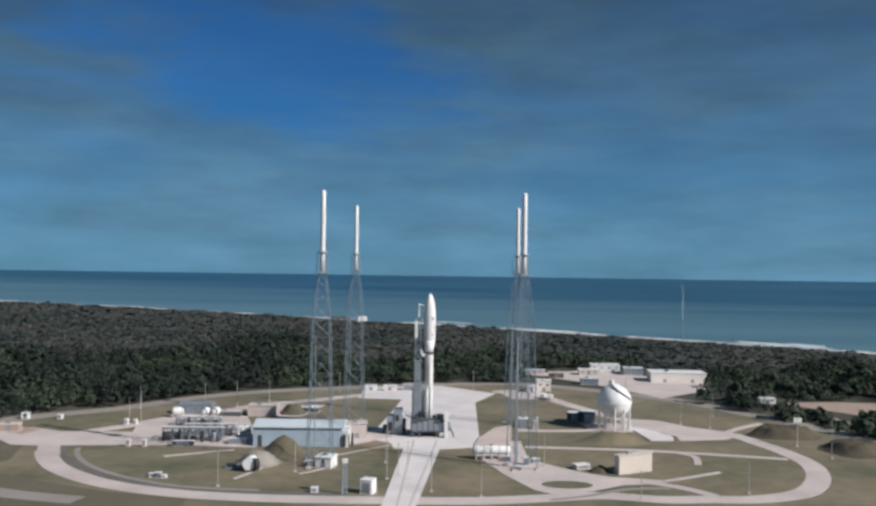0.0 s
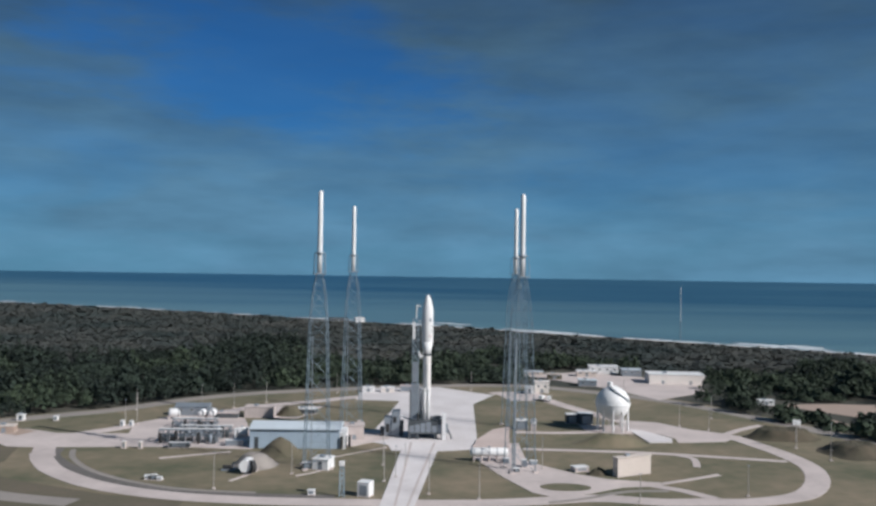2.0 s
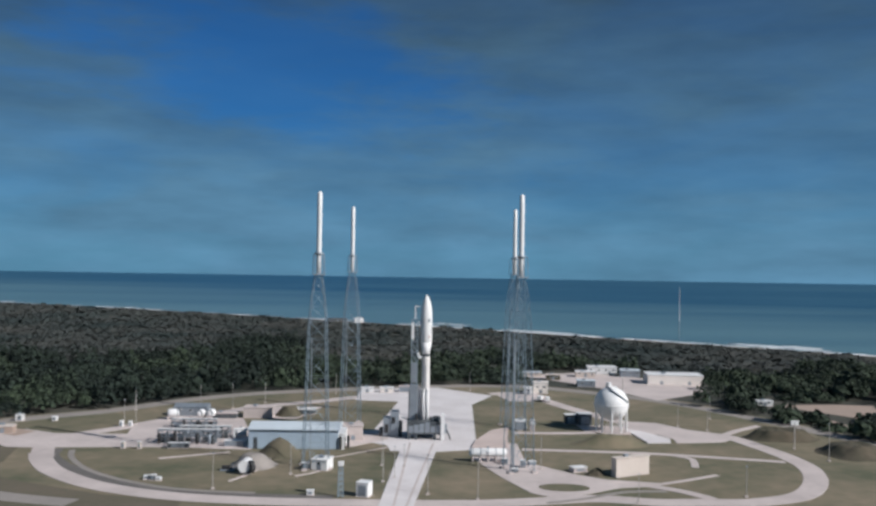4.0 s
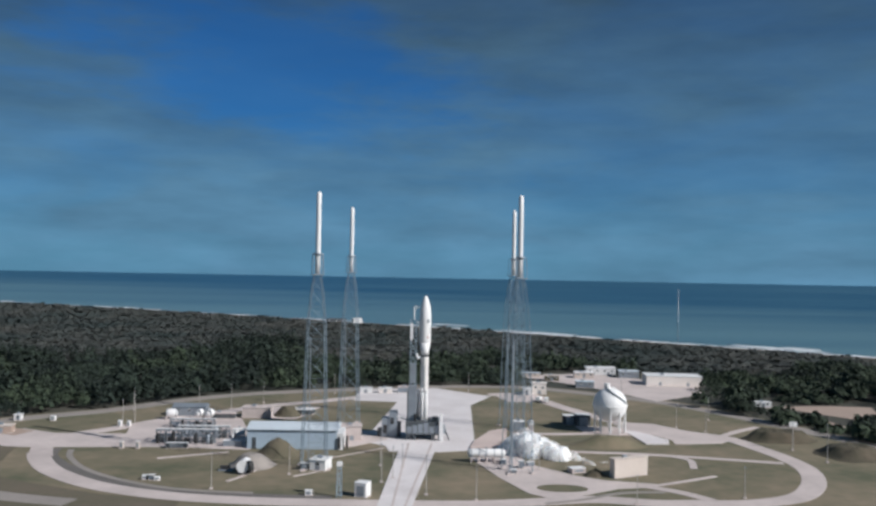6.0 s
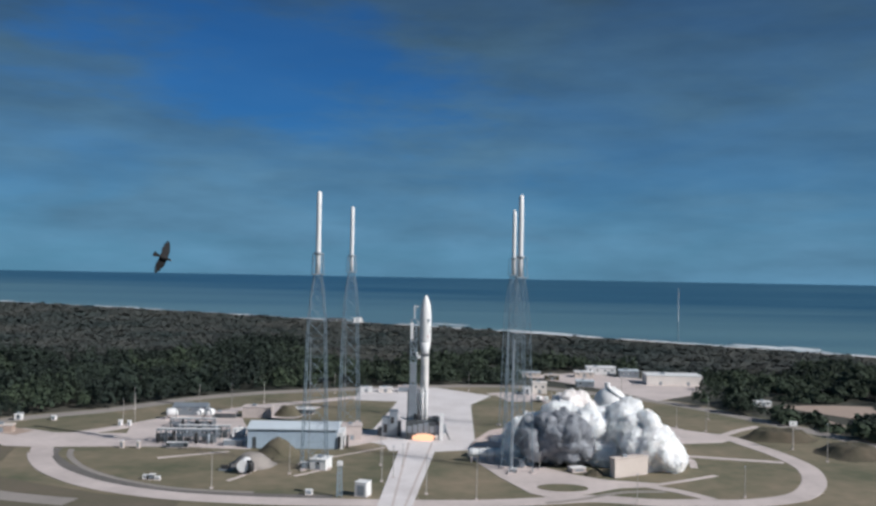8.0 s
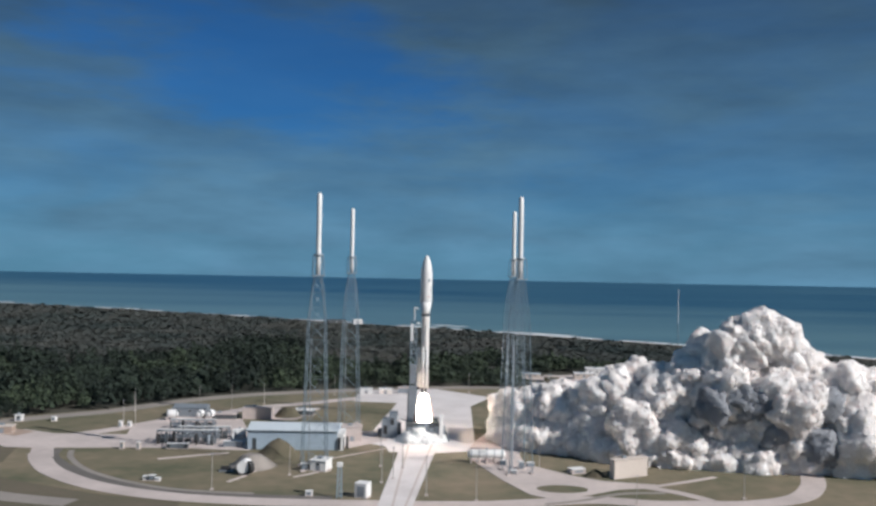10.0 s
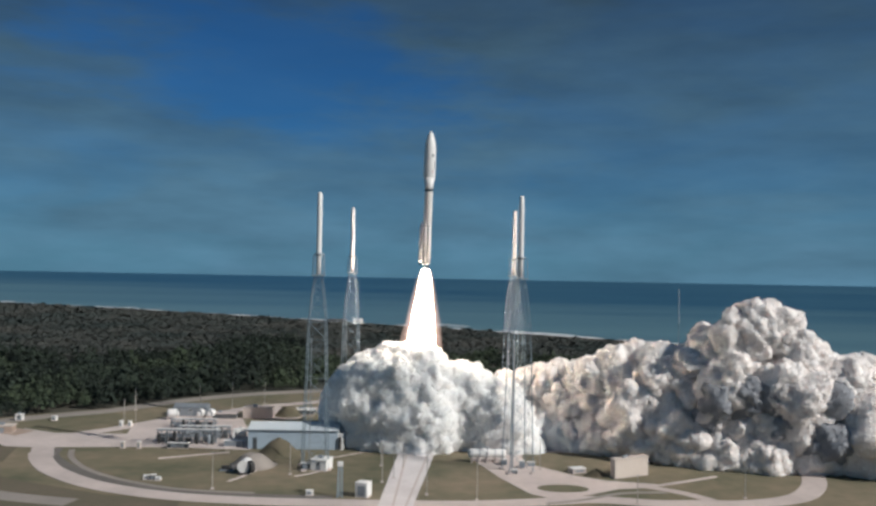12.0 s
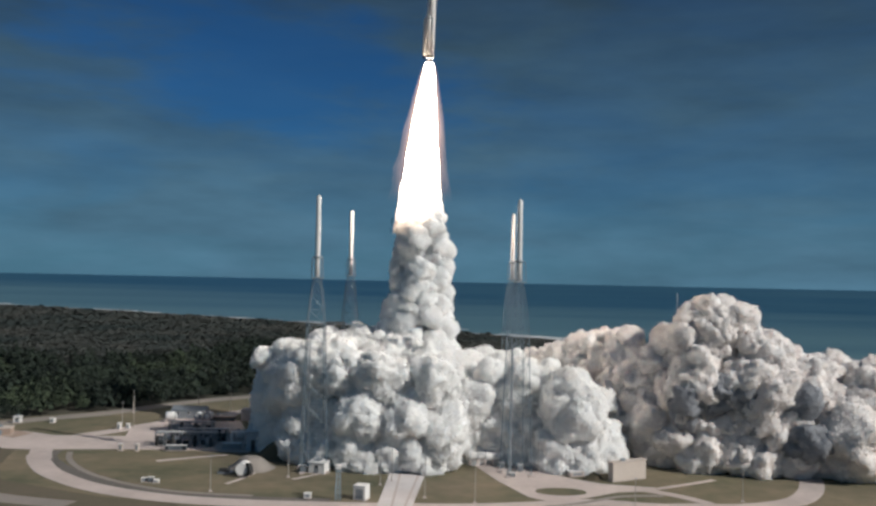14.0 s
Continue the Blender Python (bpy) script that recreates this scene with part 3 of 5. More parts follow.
def leaf_mass(name, spots, label, seed, material, up):
    """Crowns of many small leaf clumps on short stems, in one mesh."""
    rng = np.random.default_rng(seed)
    verts, count = [], 0
    for x, y, r, h, k in spots:
        u = rng.normal(size=(k, 3))
        u /= np.linalg.norm(u, axis=1)[:, None]
        lump = 1 + 0.30 * np.sin(u[:, 0] * 3 + x) * np.cos(u[:, 1] * 4 + y)
        c = u * (r * lump * rng.uniform(0.7, 1.08, k))[:, None]
        c[:, 2] = np.abs(c[:, 2]) * (h * 0.62 / r) * rng.uniform(0.85, 1.2) + h * 0.3
        c += (x, y, 0)
        s = rng.uniform(0.11, 0.28, (k, 1)) * r * (1.7 if k < 40 else 1.0)
        nrm = u + rng.normal(scale=0.3, size=(k, 3)) + (0, 0, up)
        nrm /= np.linalg.norm(nrm, axis=1)[:, None]
        a = np.cross(nrm, rng.normal(size=(k, 3)))
        a /= np.linalg.norm(a, axis=1)[:, None]
        b = np.cross(nrm, a)
        e = rng.uniform(0.5, 1.0, (k, 4, 1))
        q = np.stack([c + a * s * e[:, 0], c + b * s * e[:, 1], c - a * s * e[:, 2], c - b * s * e[:, 3]], 1)
        verts.append(q.reshape(-1, 3))
        count += k
    v = np.concatenate(verts)
    me = bpy.data.meshes.new(name)
    me.vertices.add(len(v))
    me.vertices.foreach_set("co", v.astype(np.float32).ravel())
    me.loops.add(len(v))
    me.loops.foreach_set("vertex_index", np.arange(len(v), dtype=np.int32))
    me.polygons.add(count)
    me.polygons.foreach_set("loop_start", np.arange(0, len(v), 4, dtype=np.int32))
    me.update()
    me.validate()
    me.materials.append(material)
    return tagged(part(name, me, material), label, "woodland", kind="stuff")


def woods():
    rng = random.Random(11)
    near, far, dark = [], [], []
    y = 400.0
    while y < 1560:
        pitch_ = 7.4 if y < 760 else (6.6 if y < 1100 else 9.5)
        half = min(0.56 * y + 30, 1400)
        n = int(2 * half / pitch_)
        for i in range(n):
            x = rng.uniform(-half, half)
            yy = y + rng.uniform(-1, 1) * pitch_
            if not grows(x, yy):
                continue
            clump = noise.noise((x * 0.011, yy * 0.008, 7)) + 0.4 * noise.noise((x * 0.04, yy * 0.04, 2))
            if yy > 700 and clump < -0.28 and rng.random() < 0.75:
                continue
            tall = 5.6 + 5.4 * clump + rng.uniform(-1.4, 3.4)
            if -125 < x < 10 and 575 < yy < 720 :
                tall += 3.5 if x < -60 else 1.5
            if x < -120 and yy < 700:
                tall += 2.0
            if yy > 700:
                tall *= 0.62
            tall = max(2.0, tall)
            r = pitch_ * min(1.25, 0.42 * math.exp(rng.gauss(0.25, 0.38)))
            tall *= 0.6 + 0.55 * r / (0.6 * pitch_)
            # west of x = -110 the leaf colour itself is darkened, in noisy patches
            dark_leaved = x < -110 and yy < 720 and noise.noise((x * 0.016, yy * 0.012, 4)) > -0.12 - (-110 - x) * 0.001
            close = yy < 700 + 130 * noise.noise((x * 0.008, yy * 0.004, 9))
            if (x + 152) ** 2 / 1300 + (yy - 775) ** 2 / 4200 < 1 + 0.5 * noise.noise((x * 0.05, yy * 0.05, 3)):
                dark_leaved, close, tall, r = True, True, rng.uniform(10, 17), rng.uniform(3.5, 5.5)
            if not close:
                tall, r = 1.5 + 0.32 * tall, r * 1.25
            (dark if dark_leaved and close else near if close else far).append((x, yy, r, tall, (130 if yy < 640 else 80) if close else 28))
        y += pitch_ * 0.9
    leaf_mass("woodland", near, "dense dark green coastal woodland of scrubby trees", 1, LEAF, 0.9)
    leaf_mass("pine_grove", dark, "tall dark pine grove, and western woods in the same darkened blue-green leaf colour", 3, DARK_LEAF, 0.7)
    leaf_mass("scrubland", far, "low dark grey-green scrub, distance haze in its colour, stretching to the beach", 2, HAZY_HEATH, 2.4)


land()
surf()
roads()
woods()
# ---- launch pad ----
RX, RY = -3.4, 410.0


def lightning_tower(x, y, label, wide=9.8, turn=14, shaft=0.15):
    t = thing("lightning_tower", label, "tower", (x, y, 0), turn, "lightning towers round the pad")
    top, narrow = 77.0, 2.6
    def half(z):
        return float(np.interp(z, (0, 58, 70, top), (wide, 6.8, 4.6, narrow))) / 2
    levels = [0, 9, 18, 27, 36, 44, 51, 58, 64, 70, 74, 77]
    for sx, sy in ((-1, -1), (1, -1), (1, 1), (-1, 1)):
        bm = bmesh.new()
        rings = []
        for z in levels:
            k = 0.20 - z * 0.0008
            rings.append([bm.verts.new((sx * half(z) + k * c, sy * half(z) + k * s, z)) for c, s in ((1, 0), (0, 1), (-1, 0), (0, -1))])
        for lo, hi in zip(rings, rings[1:]):
            for j in range(4):
                bm.faces.new((lo[j], lo[(j + 1) % 4], hi[(j + 1) % 4], hi[j]))
        part("leg", bm, GALV, t)
        part("footing", box((sx * half(0) - 1.0, sy * half(0) - 1.0, 0, sx * half(0) + 1.0, sy * half(0) + 1.0, 0.7)), CONCRETE, t, "concrete footing")
    for a, b in zip(levels, levels[1:]):
        bm = bmesh.new()
        h0, h1 = half(a), half(b)
        ring = [(-1, -1), (1, -1), (1, 1), (-1, 1)]
        for i in range(4):
            p, q = ring[i], ring[(i + 1) % 4]
            lo0, lo1 = (p[0] * h0, p[1] * h0, a), (q[0] * h0, q[1] * h0, a)
            hi0, hi1 = (p[0] * h1, p[1] * h1, b), (q[0] * h1, q[1] * h1, b)
            rod(bm, lo0, hi1, 0.062, 4)
            rod(bm, lo1, hi0, 0.062, 4)
            rod(bm, hi0, hi1, 0.062, 4)
        tagged(part("bracing", bm, GALV, t), kind="stuff")
    part("cable_ladder", box((-shaft - half(0) * 0.45, -shaft, 0, shaft - half(0) * 0.45, shaft, 52)), STEEL, t, "grey cable ladder up the tower")
    part("platform", box((-2.4, -2.4, 76.6, 2.4, 2.4, 77.0)), STEEL, t, "grey work platform")
    part("mast", lathe([(1.02, 77.0), (1.02, 84), (1.0, 98), (0.95, 109.2), (0.6, 109.8), (0.2, 110)], 20), WHITE, t, "white tubular mast")
    part("collar", lathe([(1.5, 84.6), (1.9, 84.8), (1.9, 85.3), (1.5, 85.5)], 16), STEEL, t, "dark collar")
    part("stay", rods(*[((c * 2.2, s * 2.2, 77), (c * 1.9, s * 1.9, 85), 0.12) for c, s in ((1, 1), (-1, 1), (1, -1), (-1, -1))]), STEEL, t, "steel stays")
    return t


lightning_tower(-46.2, 347, "tall lattice lightning tower with a white mast beside the long shed")
lightning_tower(34.6, 347, "tall lattice lightning tower with a white mast on the concrete apron", shaft=0.34)
lightning_tower(-41.6, 440, "tall lattice lightning tower with a white mast behind the pad")
lightning_tower(40.6, 440, "tall lattice lightning tower with white mast on the rear grass")


def rocket():
    """Local heights start at the engine exits."""
    r = thing("rocket", "tall white rocket with a bulbous payload fairing and strap-on boosters", "rocket", (RX, RY, 1.0))
    up = (0, 0, 2.8)
    part("booster", lathe([(1.55, 2.6), (1.9, 3.4), (1.9, 36.4), (1.93, 36.5), (1.93, 37.0), (1.9, 37.1)], 32), CORE, r, "pale bronze-white booster core")
    part("interstage", lathe([(1.9, 34.3), (1.97, 34.4), (1.97, 35.4), (1.9, 35.5)], 32), DARK, r, "dark interstage band", up)
    part("boattail", lathe([(1.9, 35.5), (1.92, 37), (2.70, 41)], 32), WHITE, r, "white tapered boat-tail", up)
    part("fairing", lathe([(2.70, 41), (2.74, 41.2), (2.74, 53.2), (2.6, 55.6), (2.25, 58), (1.65, 60.5), (0.95, 62.2), (0.4, 62.9), (0.05, 63.05)], 36), WHITE, r, "white ogive payload fairing", up)
    part("emblem", box((0.9, -2.66, 50.6, 1.8, -2.1, 52.0), bevel=0.02), STEEL, r, "small faded grey emblem", up)
    part("emblem", box((1.1, -2.6, 43.4, 1.7, -2.1, 44.0), bevel=0.02), RED, r, "small faded red emblem", up)
    for i in range(4):
        part("lettering", box((1.75, -1.75, 45.2 + i * 0.95, 2.35, -1.35, 45.8 + i * 0.95), bevel=0.02), BLACK, r, "unreadable dark marking", up)
    for x, y in ((-2.78, 0.2), (-0.85, -2.6), (0.85, -2.6), (0.6, 2.65)):
        b = part("strap_on_booster", lathe([(0.79, 2.2), (0.79, 18.2), (0.74, 18.8)], 20), WHITE, r, "white solid strap-on booster", (x, y, 1.6))
        part("nose_cone", lathe([(0.74, 18.8), (0.5, 20.0), (0.18, 21.0), (0.03, 21.2)], 20), WHITE, b)
        part("nozzle", lathe([(0.62, 0.9), (0.45, 2.2)], 16), BLACK, b)
    for x in (-0.75, 0.75):
        part("engine_nozzle", lathe([(0.72, 0.0), (0.6, 0.9), (0.35, 2.6)], 18), DARK, r, "dark engine bell", (x, 0, 0))
    part("cable_raceway", box((-0.15, -2.02, 4, 0.15, -1.86, 33)), STEEL, r, "grey cable raceway")
    # exhaust fire in rigid shells under the engines
    def fire(name, material, grow, seed):
        bm = bmesh.new()
        for n, g in enumerate(grow):
            shell(bm, g, seed + n * 3)
        return part(name, bm, material, r)

    def shell(bm, grow, seed):
        sides, rings = 40, []
        for i in range(61):
            u = i / 60
            z = -82 * u
            rad = (1.4 + 8.9 * u ** 0.8) * grow
            ring = []
            for j in range(sides):
                a = j * math.tau / sides
                k = 1 + (0.03 + 0.12 * u) * noise.noise((math.cos(a) * 1.7, math.sin(a) * 1.7, z * 0.11 + seed)) + 0.07 * u * noise.noise((math.cos(a) * 4, math.sin(a) * 4, z * 0.4 + seed))
                ring.append(bm.verts.new((rad * k * math.cos(a), rad * k * math.sin(a), z + 0.3)))
            rings.append(ring)
        for lo, hi in zip(rings, rings[1:]):
            for j in range(sides):
                f = bm.faces.new((lo[j], lo[(j + 1) % sides], hi[(j + 1) % sides], hi[j]))
                f.smooth = True
        bm.faces.new(rings[0])

    # widened by a tenth to take in the bloom
    fl = fire("flame", FLAME, (1.1,), 3)
    tagged(fl, "blinding yellow-white exhaust flame")
    # four thin glowing shells paint the bloom outside the flame's hot edge
    sh = fire("flame_edge_bloom", EDGE_BLOOM, (1.2, 1.34, 1.5, 1.7), 9)
    tagged(sh, "orange glowing flame edge with a painted bloom halo")
    return r, fl, sh


rocket_thing, flame, flame_edge_bloom = rocket()


def launch_platform():
    p = thing("launch_platform", "dark grey steel launch platform under the rocket", "platform", (RX, RY, 0))
    part("deck", box((-8.2, -6.5, 2.6, -2.9, 6.5, 8.6), (-2.9, 3.2, 2.6, 3.4, 6.5, 8.6), (-2.9, -6.5, 2.6, 3.4, -3.6, 8.6), (3.4, -6.5, 2.6, 8.6, 6.5, 8.6)), DARK, p)
    for x in (-7.4, -4.0, 4.6, 7.8):
        for y in (-5.6, 5.6):
            part("pier", box((x - 0.7, y - 0.7, 0.1, x + 0.7, y + 0.7, 2.6)), DARK, p)
    for i in range(7):
        x = -7.6 + i * 2.6
        part("side_panel", box((x, -6.66, 3.2, x + 2.2, -6.5, 6.4 + 0.6 * (i % 4))), STEEL, p)
    part("railing", rods(*[((-8 + i * 1.6, -6.3, 8.6), (-8 + i * 1.6, -6.3, 9.7), 0.05) for i in range(11)], ((-8, -6.3, 9.7), (8, -6.3, 9.7), 0.05)), STEEL, p)
    part("deck_box", box((4.0, -4.5, 8.6, 6.6, -2.0, 10.6)), DARK, p)
    part("deck_box", box((-4.4, -4.5, 8.6, -3.4, -2.0, 11.6)), BLACK, p)
    part("stair", rods(((8.6, -5, 8), (11.4, -5, 2), 0.35), ((11.4, -5, 2), (12, -5, 0), 0.35)), DARK, p, "dark sloping service arm")
    part("ramp_column", box((7.4, -7.6, 0.1, 9.2, -6.0, 12.5)), WHITE, p, "pale column at the edge of the platform")


launch_platform()


def umbilical_mast():
    t = thing("umbilical_tower", "slim grey-blue umbilical tower standing beside the rocket", "tower", (-8.8, 409, 0))
    part("lower_section", box((-1.9, -2.0, 0.1, 2.0, 2.0, 25.0), bevel=0.1), STEEL, t, "clad grey-blue lower section")
    part("lower_fin", box((-2.4, -0.8, 4.0, -1.9, 0.8, 22.0)), DARK, t)
    levels = [25, 30, 35, 40, 45, 50, 55.5]
    for sx, sy in ((-1, -1), (1, -1), (1, 1), (-1, 1)):
        part("post", rods(((sx * 1.4, sy * 1.4, 25), (sx * 1.4, sy * 1.4, 55.5), 0.2)), GALV, t)
    for a, b in zip(levels, levels[1:]):
        bm = bmesh.new()
        ring = [(-1.4, -1.4), (1.4, -1.4), (1.4, 1.4), (-1.4, 1.4)]
        for i in range(4):
            p, q = ring[i], ring[(i + 1) % 4]
            rod(bm, (*p, a), (*q, b), 0.12, 4)
            rod(bm, (*q, a), (*p, b), 0.12, 4)
            rod(bm, (*p, b), (*q, b), 0.12, 4)
        part("bracing", bm, GALV, t)
        part("landing", box((-1.5, -1.5, b - 0.1, 1.5, 1.5, b + 0.12)), STEEL, t)
    part("panel", box((-1.5, -1.62, 26, 1.5, -1.5, 35)), STEEL, t)
    part("panel", box((-1.5, -1.62, 46, -0.2, -1.5, 54)), WHITE, t)
    part("top_mast", rods(((0.2, 0, 55.5), (0.2, 0, 62), 0.35), ((0.2, 0, 61.8), (2.4, 0, 61.2), 0.22)), WHITE, t, "white top mast")
    part("swing_arm", rods(((1.4, 0, 54.4), (3.0, 0, 54.2), 0.4)), WHITE, t, "white swing arm reaching to the rocket")
    part("swing_arm", rods(((1.4, 0, 40), (2.6, 0, 37.0), 0.45), ((2.5, 0, 37.0), (3.7, 0, 38.6), 0.4)), WHITE, t, "white swing arm reaching to the rocket")


umbilical_mast()


def pad_fire():
    bm = bmesh.new()
    bmesh.ops.create_icosphere(bm, subdivisions=4, radius=1)
    for v in bm.verts:
        k = 0.85 + 0.5 * abs(noise.noise(v.co * 2.2)) + 0.2 * abs(noise.noise(v.co * 5))
        v.co = Vector((v.co.x * k * 4.9, v.co.y * k * 2.4, v.co.z * k * 1.7))
    f = thing("ignition_fire", "orange ignition fire bursting from under the platform", "fire", (RX, RY - 7.5, -9))
    part("fireball", bm, flame_mat("ignition_glow", (1.0, 0.55, 0.34), (1.0, 0.42, 0.22), 1.5, -30, -40, 1.0), f)
    return f


fire_thing = pad_fire()
# ---- buildings and equipment ----
BRUSH = mat("rough_brush", (0.050, 0.048, 0.030), (0.115, 0.090, 0.062), 0.95, fine=0.35, broad=0.06, bump=0.5, amount=0.9)
PALE = mat("pale_render", (0.80, 0.74, 0.69), (0.66, 0.60, 0.55), 0.8, fine=0.5, broad=0.1)


def mound(name, x, y, rx, ry, h, material, label, seed=0, flat=0.0, category="mound"):
    bm = bmesh.new()
    rings, sides = [], 56
    for i in range(17):
        u = i / 16
        ring = []
        for j in range(sides):
            a = j * math.tau / sides
            k = 1 + 0.14 * noise.noise((math.cos(a) * 1.3 + seed, math.sin(a) * 1.3, seed))
            rr = max(u, 0.02)
            s = max(0.0, (rr - flat) / (1 - flat))
            z = h * (0.5 + 0.5 * math.cos(math.pi * s)) * (1 + 0.12 * noise.noise((u * 3, a, seed)))
            if material is BRUSH:            # tussocks and ruts
                z += (1 - u) ** 0.5 * (1.1 * noise.noise((rx * rr * math.cos(a) * 0.22, ry * rr * math.sin(a) * 0.22, seed)) + 0.7 * noise.noise((rx * rr * math.cos(a) * 0.7, ry * rr * math.sin(a) * 0.7, seed)))
            ring.append(bm.verts.new((rx * rr * k * math.cos(a), ry * rr * k * math.sin(a), z - 0.05)))
        rings.append(ring)
    for lo, hi in zip(rings, rings[1:]):
        for j in range(sides):
            f = bm.faces.new((lo[j], hi[j], hi[(j + 1) % sides], lo[(j + 1) % sides]))
            f.smooth = True
    bm.faces.new(rings[0])
    ob = part(name, bm, material, at=(x, y, 0))
    return tagged(ob, label, category)


def building(name, label, x, y, w, d, h, turn=0, wall=CREAM, roof=ROOF, doors=0, windows=0, pitch=0.0, group=""):
    """A box building: walls on a plinth, roof with an overhang, doors and windows on the front."""
    b = thing(name, label, "building", (x, y, 0), turn, group)
    part("plinth", box((-w / 2 - 0.1, -d / 2 - 0.1, 0.0, w / 2 + 0.1, d / 2 + 0.1, 0.35)), CONCRETE, b)
    part("wall", box((-w / 2, -d / 2, 0.3, w / 2, d / 2, h), bevel=0.04), wall, b)
    if pitch:
        bm = bmesh.new()
        o = 0.4
        low, top = h - 0.05, h + pitch
        v = [bm.verts.new(c) for c in ((-w / 2 - o, -d / 2 - o, low), (w / 2 + o, -d / 2 - o, low), (w / 2 + o, d / 2 + o, low), (-w / 2 - o, d / 2 + o, low),
                                       (-w / 2 - o, 0, top), (w / 2 + o, 0, top))]
        for f in ((0, 1, 5, 4), (2, 3, 4, 5), (0, 4, 3), (1, 2, 5), (3, 2, 1, 0)):
            bm.faces.new([v[i] for i in f])
        part("roof", bm, roof, b)
    else:
        part("roof", box((-w / 2 - 0.3, -d / 2 - 0.3, h, w / 2 + 0.3, d / 2 + 0.3, h + 0.4)), roof, b)
        part("roof_unit", box((-w * 0.2, -d * 0.15, h + 0.4, -w * 0.2 + min(2.0, w * 0.3), d * 0.15, h + 1.3)), STEEL, b)
    for i in range(doors):
        cx = -w / 2 + w * (i + 0.5) / doors
        part("door", box((cx - 0.9, -d / 2 - 0.08, 0.35, cx + 0.9, -d / 2 + 0.02, min(h - 0.5, 2.6))), STEEL, b)
    for i in range(windows):
        cx = -w / 2 + w * (i + 0.5) / windows
        win = part("window", box((cx - 0.8, -d / 2 - 0.06, h * 0.55, cx + 0.8, -d / 2 + 0.02, h * 0.55 + 1.3), bevel=0.02), WHITE, b)
        part("pane", box((cx - 0.65, -d / 2 - 0.09, h * 0.55 + 0.15, cx + 0.65, -d / 2 - 0.05, h * 0.55 + 1.15), bevel=0), GLASS, win)
    return b


def long_shed():
    b = thing("long_shed", "long pale-blue metal shed with a low pitched roof", "building", (-60.5, 390, 0), 1)
    part("wall", box((-19.5, -10, 0, 19.5, 10, 8.4)), BLUE, b)
    bm = bmesh.new()
    v = [bm.verts.new(c) for c in ((-20, -10.6, 8.4), (20, -10.6, 8.4), (20, 10.6, 8.4), (-20, 10.6, 8.4), (-20, 0, 10.4), (20, 0, 10.4))]
    for f in ((0, 1, 5, 4), (2, 3, 4, 5), (0, 4, 3), (1, 2, 5), (3, 2, 1, 0)):
        bm.faces.new([v[i] for i in f])
    part("roof", bm, ROOF, b, "paler sheet-metal roof")
    for i in range(19):
        x = -19.4 + i * 2.05
        part("wall_panel", box((x, -10.12, 0.2, x + 1.97, -10, 8.2), bevel=0.03), BLUE, b)
    part("gutter", box((-20, -10.85, 8.2, 20, -10.55, 8.5)), STEEL, b)
    part("door", box((-17.4, -10.2, 0.1, -15.6, -10.1, 5.0)), DARK, b, "dark tall door")
    part("end_wall", box((19.5, -10, 0, 22.2, 4, 7.2)), WHITE, b, "white end bay")
    for i in range(3):
        part("louvre", box((20.0 + i * 1.6, -11.0 + i * 1.6, 0.5, 21.0 + i * 1.6, -10 + i * 1.6, 5.6)), BLACK, b, "dark louvre")
    part("pipe_bridge", rods(((-19.5, -4, 7.2), (-27, -4, 7.2), 0.5), ((-27, -4, 7.2), (-27, -4, 0), 0.4)), WHITE, b, "white pipe bridge")


def bunker():
    mound("bunker_apron", -71.0, 349, 10.5, 9.5, 4.8, ASPHALT, "grey concrete-faced berm beside the white tank", 3, 0.2, "berm")
    t = thing("storage_tank", "short white cylindrical tank with a dark rim", "tank", (-71.6, 336.5, 0), 0)
    bm = rods(((0, -3.4, 3.2), (0, 3.5, 3.0), 2.3), sides=28)
    part("shell", bm, WHITE, t)
    part("rim", rods(((1.8, -3.1, 3.0), (3.0, -2.0, 3.0), 2.4), sides=24), BLACK, t, "black rim")
    for y in (-2, 2):
        part("saddle", box((-1.8, y - 0.4, 0, 1.8, y + 0.4, 1.6)), CONCRETE, t)
    v = thing("pump_skid", "dark pump skid beside the white tank", "machinery", (-79.5, 340, 0))
    part("base", box((-2.6, -1.6, 0, 2.6, 1.6, 0.5)), STEEL, v)
    part("motor", rods(((-2, 0, 1.3), (1, 0, 1.3), 0.8), sides=14), BLACK, v)
    part("valve", rods(((1.6, 0, 0.4), (1.6, 0, 2.6), 0.35), ((1.1, 0, 2.6), (2.1, 0, 2.6), 0.2)), DARK, v)


